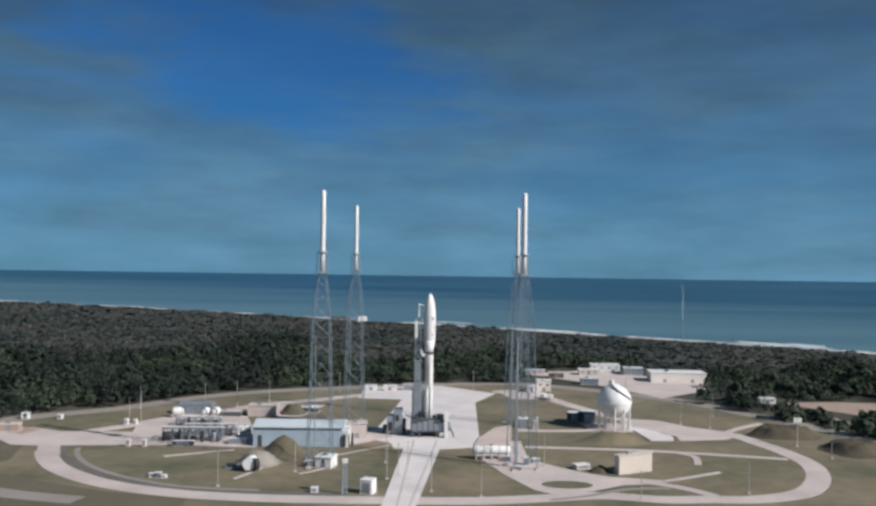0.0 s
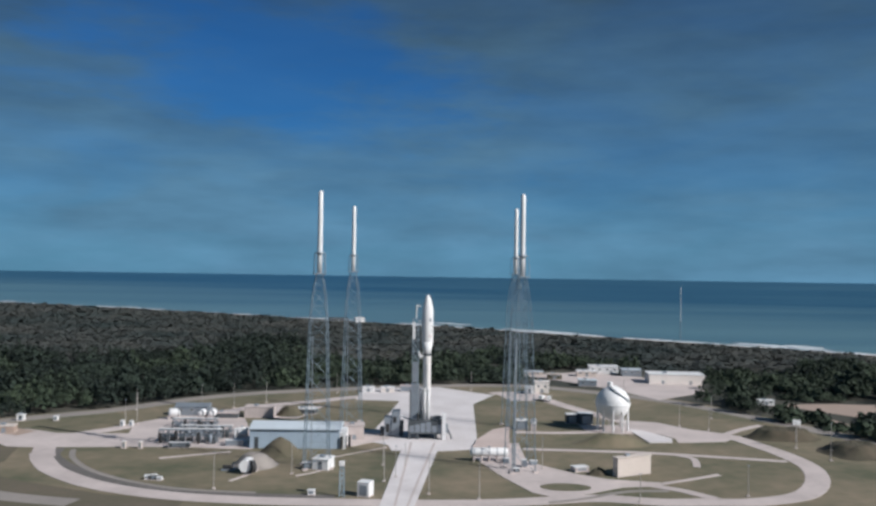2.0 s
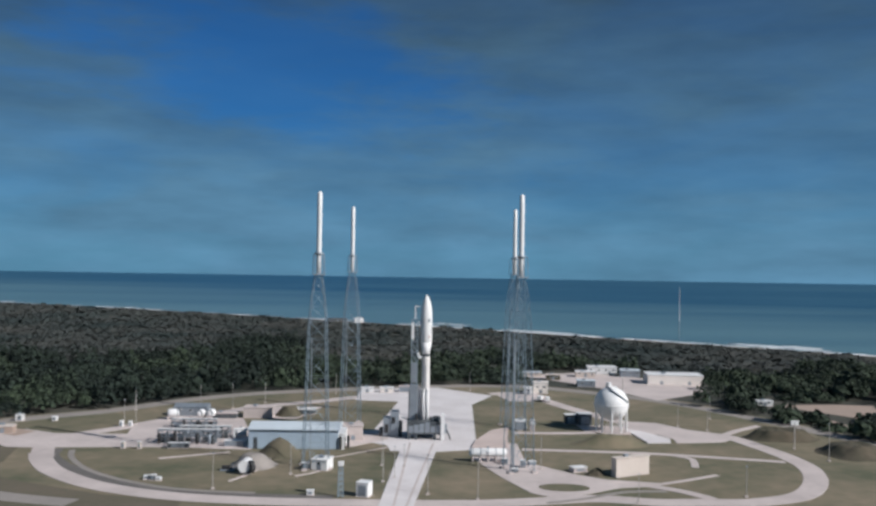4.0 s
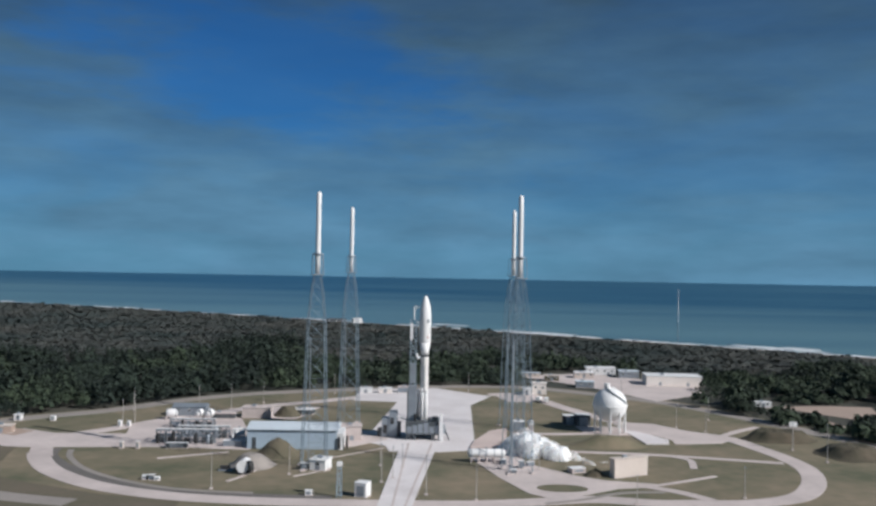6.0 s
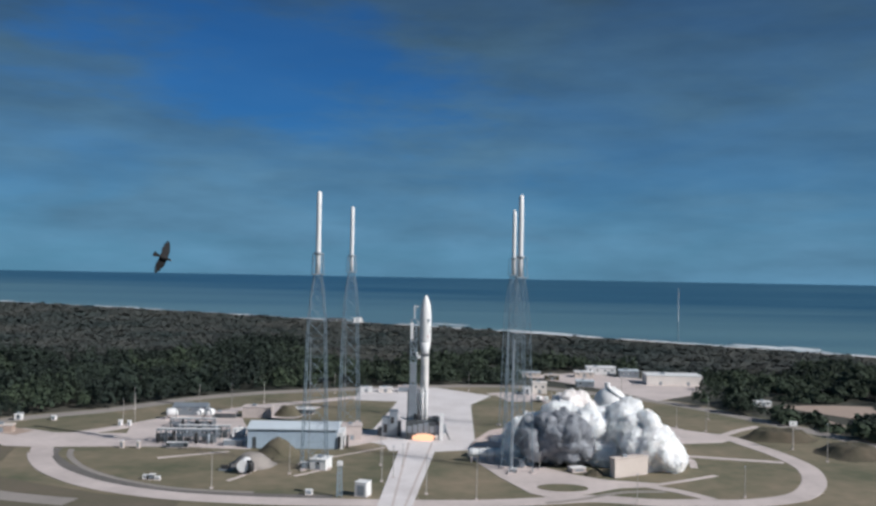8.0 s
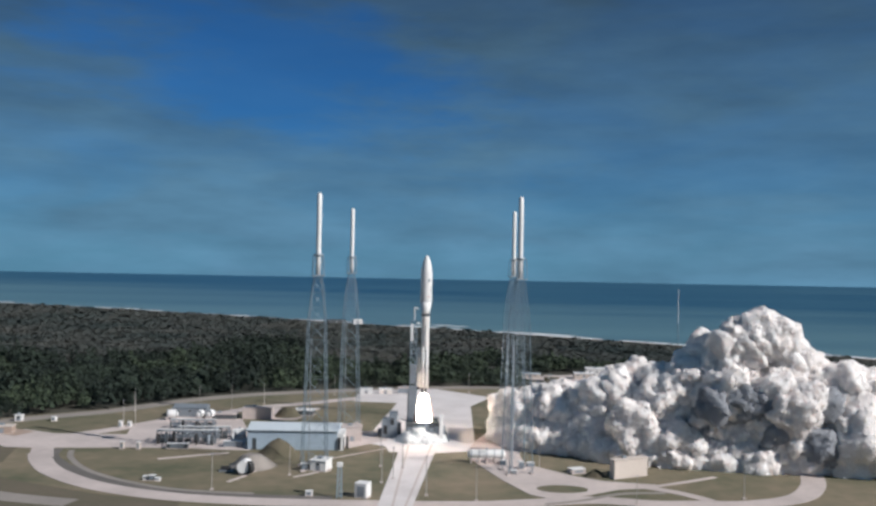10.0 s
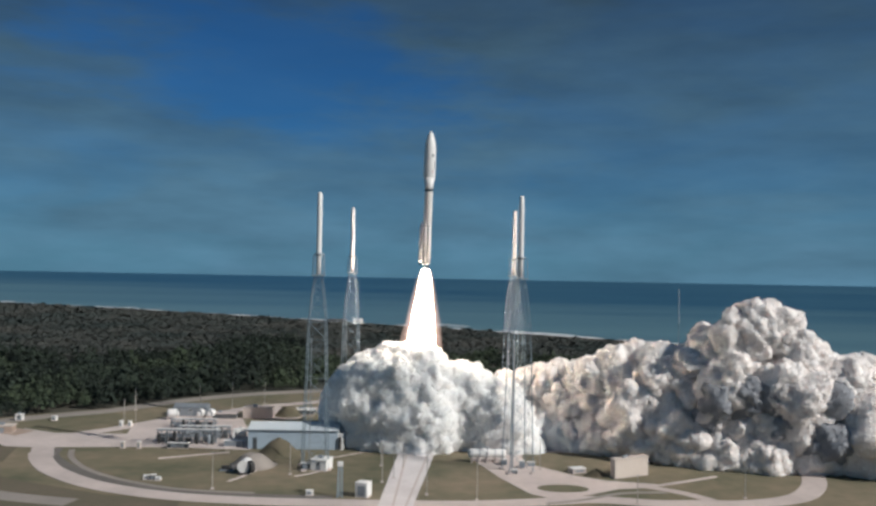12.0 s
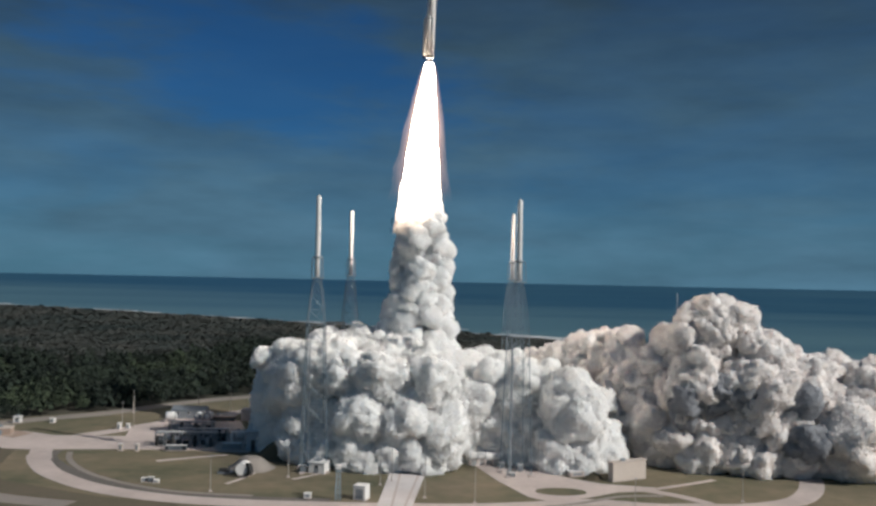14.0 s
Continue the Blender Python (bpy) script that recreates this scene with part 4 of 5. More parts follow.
def horizontal_tank(x, y, length, r, lift, turn, label, group="", legs=4):
    t = thing("horizontal_tank", label, "tank", (x, y, 0), turn, group)
    prof = [(0.05, -length / 2), (r * 0.6, -length / 2 + 0.15 * r), (r * 0.92, -length / 2 + 0.4 * r), (r, -length / 2 + 0.7 * r),
            (r, length / 2 - 0.7 * r), (r * 0.92, length / 2 - 0.4 * r), (r * 0.6, length / 2 - 0.15 * r), (0.05, length / 2)]
    bm = lathe(prof, 24)
    bmesh.ops.transform(bm, matrix=Matrix.Translation((0, 0, lift + r)) @ Matrix.Rotation(math.pi / 2, 4, "Y"), verts=bm.verts)
    part("shell", bm, WHITE, t)
    for i in range(legs):
        x0 = -length * 0.4 + length * 0.8 * i / (legs - 1)
        part("saddle", box((x0 - 0.35, -r * 0.8, 0, x0 + 0.35, r * 0.8, lift + r * 0.45)), CONCRETE, t)
        part("strap", lathe([(r + 0.05, -0.15), (r + 0.05, 0.15)], 20), STEEL, t, at=(x0, 0, lift + r)).rotation_euler = (0, math.pi / 2, 0)
    part("manway", rods(((0, 0, lift + 2 * r - 0.1), (0, 0, lift + 2 * r + 0.6), 0.45), sides=12), STEEL, t)


def sphere_tank():
    t = thing("sphere_tank", "large white spherical propellant tank on slim legs", "tank", (88.9, 432, 0))
    bm = bmesh.new()
    bmesh.ops.create_uvsphere(bm, u_segments=40, v_segments=24, radius=8.4, matrix=Matrix.Translation((0, 0, 13.6)))
    for f in bm.faces:
        f.smooth = True
    part("shell", bm, WHITE, t)
    for i in range(10):
        a = i * math.tau / 10 + 0.15
        part("leg", rods(((7.7 * math.cos(a), 7.7 * math.sin(a), 0), (7.7 * math.cos(a), 7.7 * math.sin(a), 12.5), 0.42), sides=10), WHITE, t)
        b = a + math.tau / 10
        part("brace", rods(((7.7 * math.cos(a), 7.7 * math.sin(a), 1), (7.7 * math.cos(b), 7.7 * math.sin(b), 8.5), 0.1)), WHITE, t)
    part("equator_ring", lathe([(8.3, 13.3), (8.65, 13.4), (8.65, 13.7), (8.3, 13.8)], 40), WHITE, t)
    pts = []
    for k in range(11):
        az, el = radians(-125 + 9.0 * k), radians(74 - 6.4 * k)
        pts.append(Vector((8.8 * math.cos(el) * math.cos(az), 8.8 * math.cos(el) * math.sin(az), 13.6 + 8.8 * math.sin(el))))
    bm = bmesh.new()
    for a, b in zip(pts, pts[1:]):
        rod(bm, a, b, 0.42)
    part("stairway", bm, STEEL, t, "grey stair curving over the shell")
    part("cap", rods(((-1.5, 0, 21.8), (-1.5, 0, 24.2), 1.4), ((-1.5, 0, 22.0), (2.5, 0, 22.0), 0.4), sides=16), WHITE, t, "white vent housing on top")
    part("foot_pad", lathe([(10, 0.1), (10, 0.45)], 32), CONCRETE, t)


def pipe_rack(x, y, w, d, h, bays, label, seed):
    rng = random.Random(seed)
    r = thing("pipe_rack", label, "pipework", (x, y, 0), 2, "pipework in the utility yard")
    for i in range(bays + 1):
        for k in (-0.5, 0.5):
            x0 = -w / 2 + w * i / bays
            part("post", box((x0 - 0.22, k * d - 0.22, 0, x0 + 0.22, k * d + 0.22, h)), DARK if (i + (k > 0)) % 3 == 0 else STEEL, r)
        part("crossbeam", box((-w / 2 + w * i / bays - 0.2, -d / 2, h - 0.5, -w / 2 + w * i / bays + 0.2, d / 2, h)), STEEL, r)
    for j in range(5):
        y0, z0 = -d / 2 + d * (j + 0.5) / 5, h + 0.25 if j % 2 else h * 0.55
        part("pipe", rods(((-w / 2 - 1, y0, z0), (w / 2 + 1, y0, z0), 0.28), sides=10), WHITE if j == 3 else STEEL, r)
    for i in range(bays):
        x0 = -w / 2 + w * (i + 0.5) / bays + rng.uniform(-0.5, 0.5)
        hh = rng.uniform(1.6, 3.6)
        part("cabinet", box((x0 - 1.1, -0.9, 0.1, x0 + 1.1, 0.9, hh)), rng.choice((DARK, DARK, STEEL, BLACK, CONCRETE)), r)
    for i in range(bays):
        x0, y0 = rng.uniform(-w / 2, w / 2), -d / 2 - rng.uniform(0.6, 2.2)
        hh, rr = rng.uniform(2.5, h + 1.0), rng.uniform(0.4, 0.9)
        part("vessel", lathe([(rr * 0.4, 0.1), (rr, 0.5), (rr, hh - 0.4), (rr * 0.5, hh)], 14), rng.choice((DARK, STEEL, DARK, BLACK)), r, at=(x0, y0, 0))


def light_pole(x, y, h, label="thin pale floodlight pole standing in the grass", lattice=False):
    p = thing("light_pole", label, "pole", (x, y, 0), 0, "poles round the pad")
    part("shaft", rods(((0, 0, 0), (0, 0, h), 0.17, 0.10), sides=8), WOODPOLE if not lattice else GALV, p)
    part("base", box((-0.6, -0.6, 0, 0.6, 0.6, 0.5)), CONCRETE, p)
    part("lamp_head", box((-0.35, -0.2, h - 0.1, 0.35, 0.2, h + 0.2)), STEEL, p)
    return p


def small_box(name, label, x, y, w, d, h, material, turn=0, category="equipment", group=""):
    b = thing(name, label, category, (x, y, 0), turn, group)
    part("plinth", box((-w / 2 - 0.2, -d / 2 - 0.2, 0, w / 2 + 0.2, d / 2 + 0.2, 0.3)), CONCRETE, b)
    part("body", box((-w / 2, -d / 2, 0.3, w / 2, d / 2, h), bevel=0.06), material, b)
    part("lid", box((-w / 2 - 0.15, -d / 2 - 0.15, h, w / 2 + 0.15, d / 2 + 0.15, h + 0.18)), WHITE, b)
    part("hatch", box((-w * 0.32, -d / 2 - 0.06, 0.6, w * 0.32, -d / 2 + 0.01, h * 0.82)), STEEL, b, "grey louvred hatch")
    return b


def truck(x, y, turn, label, body=WHITE):
    t = thing("truck", label, "truck", (x, y, 0), turn, "parked vehicles")
    part("cab", box((1.6, -1.1, 0.8, 3.4, 1.1, 2.7), bevel=0.2), WHITE, t)
    part("cargo_box", box((-3.4, -1.2, 0.9, 1.4, 1.2, 3.2), bevel=0.08), body, t)
    part("windscreen", box((3.36, -0.95, 1.7, 3.46, 0.95, 2.5), bevel=0.02), GLASS, t)
    for wx in (-2.2, 2.4):
        for wy in (-1.05, 1.05):
            w = part("wheel", rods(((wx, wy - 0.15, 0.5), (wx, wy + 0.15, 0.5), 0.5), sides=16), BLACK, t)
            part("rim", rods(((wx, wy - 0.18, 0.5), (wx, wy + 0.18, 0.5), 0.25), sides=10), STEEL, w)


long_shed()
bunker()
mound("earth_mound", -64.0, 368, 12.0, 8, 7.4, DIRT, "bare brown earth mound in front of the shed", 1)
mound("earth_mound", 81, 399, 20, 9, 4.8, GRASS, "grass-covered earth mound below the sphere tank", 5, 0.1)
mound("earth_mound", 168, 419, 20, 10, 4.8, BRUSH, "rough brown scrub-covered mound inside the perimeter", 7, 0.45)
mound("earth_mound", -76, 462, 8, 7, 5.0, DIRT, "bare brown earth berm behind the shed", 9, 0.3)
mound("earth_mound", 188, 387, 18, 16, 4.5, BRUSH, "dark brown earth bank beyond the ring road", 12, 0.4)

building("utility_hut", "small white utility hut with a sunlit end", -43.2, 345, 6.6, 7, 4.1, -14, WHITE, WHITE, 1, 1)
small_box("generator", "small dark generator on a skid beside the hut", -49.5, 344, 3.2, 2.4, 2.6, DARK)
small_box("equipment_cabinet", "white equipment shelter with a grey louvred front", -23.4, 306, 4.4, 4.4, 5.0, WHITE, -18)
small_box("junction_box", "small white junction box in the grass", -42.3, 306, 2.4, 1.6, 1.8, WHITE)
small_box("junction_box", "small white junction box beside the ring road", -105.6, 324, 1.8, 1.4, 1.5, WHITE)
small_box("generator", "small dark trailer generator in the grass", -103, 323.5, 2.2, 1.6, 1.9, DARK)
small_box("junction_box", "small white junction box in the grass", -100.8, 323, 2.0, 1.4, 1.2, WHITE)
building("concrete_block_house", "grey concrete block house beside the launch apron", -36.5, 403, 9, 8, 6.6, 6, CONCRETE, CONCRETE, 1)
building("low_building", "low pale windowless concrete building behind the shed", -90.5, 456, 15, 8, 5.4, 0, CONCRETE, CONCRETE, 0)
building("low_building", "flat white slab-roofed shelter behind the shed", -69, 468, 12, 6, 2.6, -6, DARK, WHITE)
building("low_building", "low dark-walled shelter in the utility yard", -108, 452, 14, 6, 2.6, 2, DARK, CONCRETE)
building("low_building", "low white building at the back of the apron", -41, 548, 7, 5, 3.0, 0, WHITE, WHITE, 1)
building("low_building", "low white building at the back of the apron", -29, 549, 8, 5, 3.0, 0, PALE, WHITE, 1)
building("low_building", "low grey building at the back of the apron", -16, 552, 10, 5, 3.6, 0, STEEL, CONCRETE, 1)
building("equipment_building", "grey-roofed equipment building in the utility yard", -126, 458, 17, 8, 5.0, 2, STEEL, STEEL, 2, 3, 1.6)
horizontal_tank(-132.5, 446, 6, 2.2, 1.0, 8, "white horizontal tank in the utility yard", "white tanks in the yard", 2)
horizontal_tank(-118.6, 447, 5.4, 2.0, 1.2, 80, "white horizontal tank end-on in the utility yard", "white tanks in the yard", 2)
horizontal_tank(-113.6, 448, 5.4, 2.0, 1.2, 80, "white horizontal tank end-on in the utility yard", "white tanks in the yard", 2)
horizontal_tank(-88.5, 404, 5.5, 1.8, 0.8, 20, "white horizontal tank beside the long shed", "white tanks in the yard", 2)
pipe_rack(-109, 392, 26, 7, 5.2, 7, "steel pipe rack crowded with grey cabinets", 1)
pipe_rack(-105, 404, 22, 6, 4.6, 6, "steel pipe rack crowded with grey cabinets", 2)
pipe_rack(-116, 425, 20, 6, 4.0, 5, "steel pipe rack behind the yard cabinets", 3)
small_box("container", "long dark container at the edge of the yard", -110, 379, 9, 2.4, 2.2, DARK, 2, "container")
small_box("container", "grey container beside the long shed", -87, 384, 8, 2.6, 2.6, STEEL, 2, "container")
horizontal_tank(23.4, 362, 16, 1.85, 1.9, 3, "long white horizontal tank raised on piers", "", 5)
small_box("container", "dark blue-green container near the sphere tank", 71.6, 451, 6, 5, 4.8, DARK, 3, "container")
small_box("container", "dark blue-green container near the sphere tank", 78.2, 448, 7, 6, 5.8, DARK, 3, "container")
sphere_tank()
building("block_building", "plain cream windowless block building on the grass", 78.2, 342.2, 16.4, 3.0, 7.2, 27, CREAM, CREAM)
mound("rubble_heap", 65, 341.5, 5.5, 3.2, 3.0, BRUSH, "low dark heap of rubble and brush", 15)
small_box("equipment_cabinet", "pale sloping hatch cover in the grass", 58.5, 347, 6, 4, 1.8, CONCRETE, 20)
building("hangar", "long white hangar at the edge of the woods", 169, 611, 38, 18, 6.6, -4, PALE, WHITE, 2, 0, 0, "hangars by the woods")
building("hangar", "white flat-roofed workshop among the hangars", 128, 660, 22, 12, 5.4, -4, WHITE, WHITE, 2, 4, 0, "hangars by the woods")
building("hangar", "grey workshop among the hangars", 146, 645, 14, 10, 5.0, -4, STEEL, ROOF, 1, 3, 0, "hangars by the woods")
building("hangar", "low cream workshop among the hangars", 112, 640, 14, 9, 4.0, -4, CREAM, WHITE, 1, 3, 0, "hangars by the woods")
building("hangar", "low brown shed by the hangar yard", 86, 622, 10, 7, 3.6, -4, DIRT, CREAM, 1, 2, 0, "hangars by the woods")
building("hangar", "low pale shed by the hangar yard", 72, 640, 16, 6, 3.0, -4, CREAM, ROOF, 1, 2, 0, "hangars by the woods")
building("hangar", "low grey shed by the hangar yard", 104, 590, 12, 7, 4.0, -4, STEEL, ROOF, 1, 2, 0, "hangars by the woods")
building("service_building", "tall cream service building behind the apron", 69, 556, 9, 7, 7.0, -6, PALE, PALE, 1, 2)
building("service_building", "white annex beside the cream service building", 60.5, 550, 5.5, 6, 4.4, -6, WHITE, WHITE, 1, 1)
truck(65, 524, 70, "white box truck parked on the concrete")
truck(69, 521, 80, "white box truck parked on the concrete")
building("mast_equipment_room", "small grey equipment room at the foot of the mast", 44, 432, 5, 5, 4.5, 0, STEEL, WHITE, 1)
horizontal_tank(49.5, 430, 4.4, 1.6, 2.5, 85, "white tank at the foot of the rear mast", "", 2)
small_box("equipment_cabinet", "grey cabinet on the mast apron", 30, 358, 2.4, 2, 2.2, STEEL, 10)
small_box("equipment_cabinet", "grey cabinet on the mast apron", 37, 352, 2.0, 2, 3.0, STEEL, -5)
small_box("equipment_cabinet", "grey cabinet on the mast apron", 41, 356, 3.0, 2, 1.8, STEEL, 15)
small_box("equipment_cabinet", "dark cabinet on the mast apron", 33, 343, 2.2, 2, 1.6, DARK, 0)
building("gate_house", "small white gate house by the perimeter road", -206, 436, 3.4, 3, 2.8, 10, WHITE, WHITE, 1, 1)
building("gate_house", "low reddish gate shelter at the ring road", -199, 406, 9, 6, 3.2, 10, SAND, CREAM, 1)
small_box("junction_box", "small white cabinet beside the perimeter road", -189, 437, 2.2, 2, 2.2, WHITE)
small_box("junction_box", "small white cabinet beside the ring road", -151, 424, 1.6, 1.6, 3.0, WHITE)
small_box("junction_box", "small white cabinet beside the ring road", -147, 425, 1.6, 1.6, 2.6, WHITE)
small_box("junction_box", "small pale post box at the yard edge", -133, 376, 1.6, 1.4, 3.0, CREAM)
small_box("junction_box", "small pale post box at the yard edge", -126, 376, 1.4, 1.4, 3.0, CREAM)
building("woodland_building", "low white building among the trees", 198, 519, 9, 5, 2.8, -4, WHITE, WHITE, 1, 2)
building("beach_building", "pale low building at the edge of the beach", -101, 1160, 12, 8, 7, 20, WHITE, WHITE, 1, 3)
building("beach_building", "dark low building at the edge of the beach", -131, 1178, 26, 8, 5, 20, DARK, DARK, 1, 3)


def service_stack():
    s = thing("service_structure", "stepped grey steel service structure beside the pad", "machinery", (-18.5, 412, 0))
    for spec, m in (((-4.5, -3, 0.2, -1.0, 3, 9.0), STEEL), ((-1.0, -3.5, 0.2, 2.8, 3, 12.0), STEEL), ((2.8, -2.5, 0.2, 4.4, 2.5, 7.0), DARK), ((-6.5, -2, 0.2, -4.5, 2, 4.0), DARK)):
        part("module", box(spec, bevel=0.15), m, s)
    for i in range(5):
        part("railing_post", rods(((-1 + i * 0.9, -3.5, 12.5), (-1 + i * 0.9, -3.5, 13.6), 0.07)), STEEL, s)
    part("opening", box((-0.4, -3.6, 6.5, 1.2, -3.45, 9.5)), BLACK, s, "dark opening")
    part("opening", box((-3.8, -3.1, 2.0, -2.0, -2.95, 6.0)), BLACK, s, "dark opening")
    part("pipe_run", rods(((2.8, -2.8, 10), (7.4, -2.8, 8.2), 0.4)), WHITE, s)


service_stack()
ramp = part("blast_ramp", slab([(17.7, 387), (34, 388), (38, 434), (29, 426), (20.4, 402)], 0.0, 0.9), mat("scorched_brick_ramp", (0.58, 0.475, 0.435), (0.43, 0.34, 0.31), 0.9, fine=0.5, broad=0.06, bump=0.2))
tagged(ramp, "reddish scorched blast ramp beside the flame trench", "ramp")
path = part("footpath", ribbon([(-75, 323), (-71, 332), (-68, 342)], 1.6, -0.1, 0.16), CONCRETE)
tagged(path, "narrow pale concrete footpath to the tank", "path", kind="structure")
path = part("footpath", ribbon([(-52, 332), (-47, 337), (-43, 342)], 1.4, -0.1, 0.16), CONCRETE)
tagged(path, "narrow pale concrete footpath to the hut", "path", kind="structure")
path = part("footpath", ribbon([(-42, 364), (-32, 374), (-20, 386)], 1.0, -0.1, 0.16), CONCRETE)
tagged(path, "narrow pale footpath across the grass", "path", kind="structure")
path = part("footpath", ribbon([(-112, 358), (-98, 366), (-86, 372)], 2.2, -0.1, 0.16), CONCRETE)
tagged(path, "narrow pale footpath across the grass", "path", kind="structure")

for x, y, h in ((-144, 556, 14), (-150, 425, 13), (-146, 430, 15), (-1.2, 309, 14), (16.3, 303, 14), (-18, 326, 14), (-14, 332, 12), (-78, 312, 13), (-54, 335, 11),
                (44, 350, 12), (170, 372, 16), (165, 396, 12), (113, 312, 11), (72, 302, 10), (126, 446, 12), (138, 436, 11), (-125, 470, 14), (-110, 480, 14),
                (-96, 500, 12), (-20, 352, 11), (-11, 350, 9), (90, 470, 11), (-160, 470, 12), (-60, 540, 12), (24, 560, 12), (-2, 575, 12), (118, 540, 12), (150, 470, 12)):
    light_pole(x, y, h)


def lattice_pole(x, y, h):
    p = thing("camera_tower", "short grey lattice camera tower in the grass", "tower", (x, y, 0))
    for sx, sy in ((-1, -1), (1, -1), (1, 1), (-1, 1)):
        part("leg", rods(((sx * 0.9, sy * 0.9, 0), (sx * 0.6, sy * 0.6, h), 0.12)), GALV, p)
    bm = bmesh.new()
    for i in range(6):
        a, b = h * i / 6, h * (i + 1) / 6
        for sy in (-0.8, 0.8):
            rod(bm, (-0.8, sy, a), (0.8, sy, b), 0.07, 4)
            rod(bm, (0.8, sy, a), (-0.8, sy, b), 0.07, 4)
    tagged(part("bracing", bm, GALV, p), kind="stuff")
    part("camera_box", box((-0.9, -0.9, h, 0.9, 0.9, h + 1.4)), WHITE, p)


lattice_pole(-31.5, 304, 11)
mast = thing("radio_mast", "very thin white radio mast near the beach", "mast", (262, 925, 0))
part("shaft", rods(((0, 0, 0), (0, 0, 24), 0.4), sides=8), GALV, mast)
part("shaft", rods(((0, 0, 24), (0, 0, 60), 0.36, 0.25), sides=8), WHITE, mast)
sign = thing("floodlight_mast", "floodlight mast with a pale lamp panel", "pole", (166, 398, 0), 0, "poles round the pad")
part("shaft", rods(((0, 0, 0), (0, 0, 11.5), 0.25), sides=8), WOODPOLE, sign)
part("lamp_panel", box((-1.8, -0.3, 10.4, 1.8, 0.3, 12.6)), WHITE, sign)


def bird():
    """A dark soaring bird; it flies towards its local +x."""
    b = thing("bird", "dark large bird gliding with spread wings", "bird")
    bm = lathe([(0.02, -0.42), (0.10, -0.25), (0.125, 0.0), (0.10, 0.2), (0.05, 0.34), (0.02, 0.38)], 14)
    bmesh.ops.transform(bm, matrix=Matrix.Rotation(math.pi / 2, 4, "Y"), verts=bm.verts)
    part("body", bm, FEATHER, b)
    bm = bmesh.new()
    bmesh.ops.create_uvsphere(bm, u_segments=10, v_segments=8, radius=0.06, matrix=Matrix.Translation((0.42, 0, 0.02)))
    head = part("head", bm, FEATHER, b)
    part("beak", rods(((0.46, 0, 0.02), (0.55, 0, 0.0), 0.022, 0.004)), WOODPOLE, head, "pale beak")
    def sheet(points, thick):
        bm = slab(points, -thick, thick)
        return bm
    for s in (-1, 1):
        w = part("wing", sheet([(0.22, s * 0.06), (0.26, s * 0.42), (0.16, s * 0.78), (0.02, s * 0.98), (-0.06, s * 0.94), (-0.02, s * 0.84), (-0.14, s * 0.86), (-0.10, s * 0.72),
                                (-0.22, s * 0.74), (-0.17, s * 0.58), (-0.26, s * 0.50), (-0.22, s * 0.06)], 0.014), FEATHER, b)
        w.rotation_euler = (s * radians(14), 0, 0)
    part("tail", sheet([(-0.30, -0.05), (-0.66, -0.15), (-0.70, 0), (-0.66, 0.15), (-0.30, 0.05)], 0.01), FEATHER, b)
    return b


bird_thing = bird()
# ---- exhaust clouds in rigid billows ----
def lobes(p, soft):
    """Height over a field of round lobes; soft rounds the creases between them."""
    d = noise.voronoi(p)[0]
    if soft <= 0:
        return 0.45 - d[0] * d[0]
    return 0.45 + soft * math.log(sum(math.exp(-q * q / soft) for q in d[:3]))


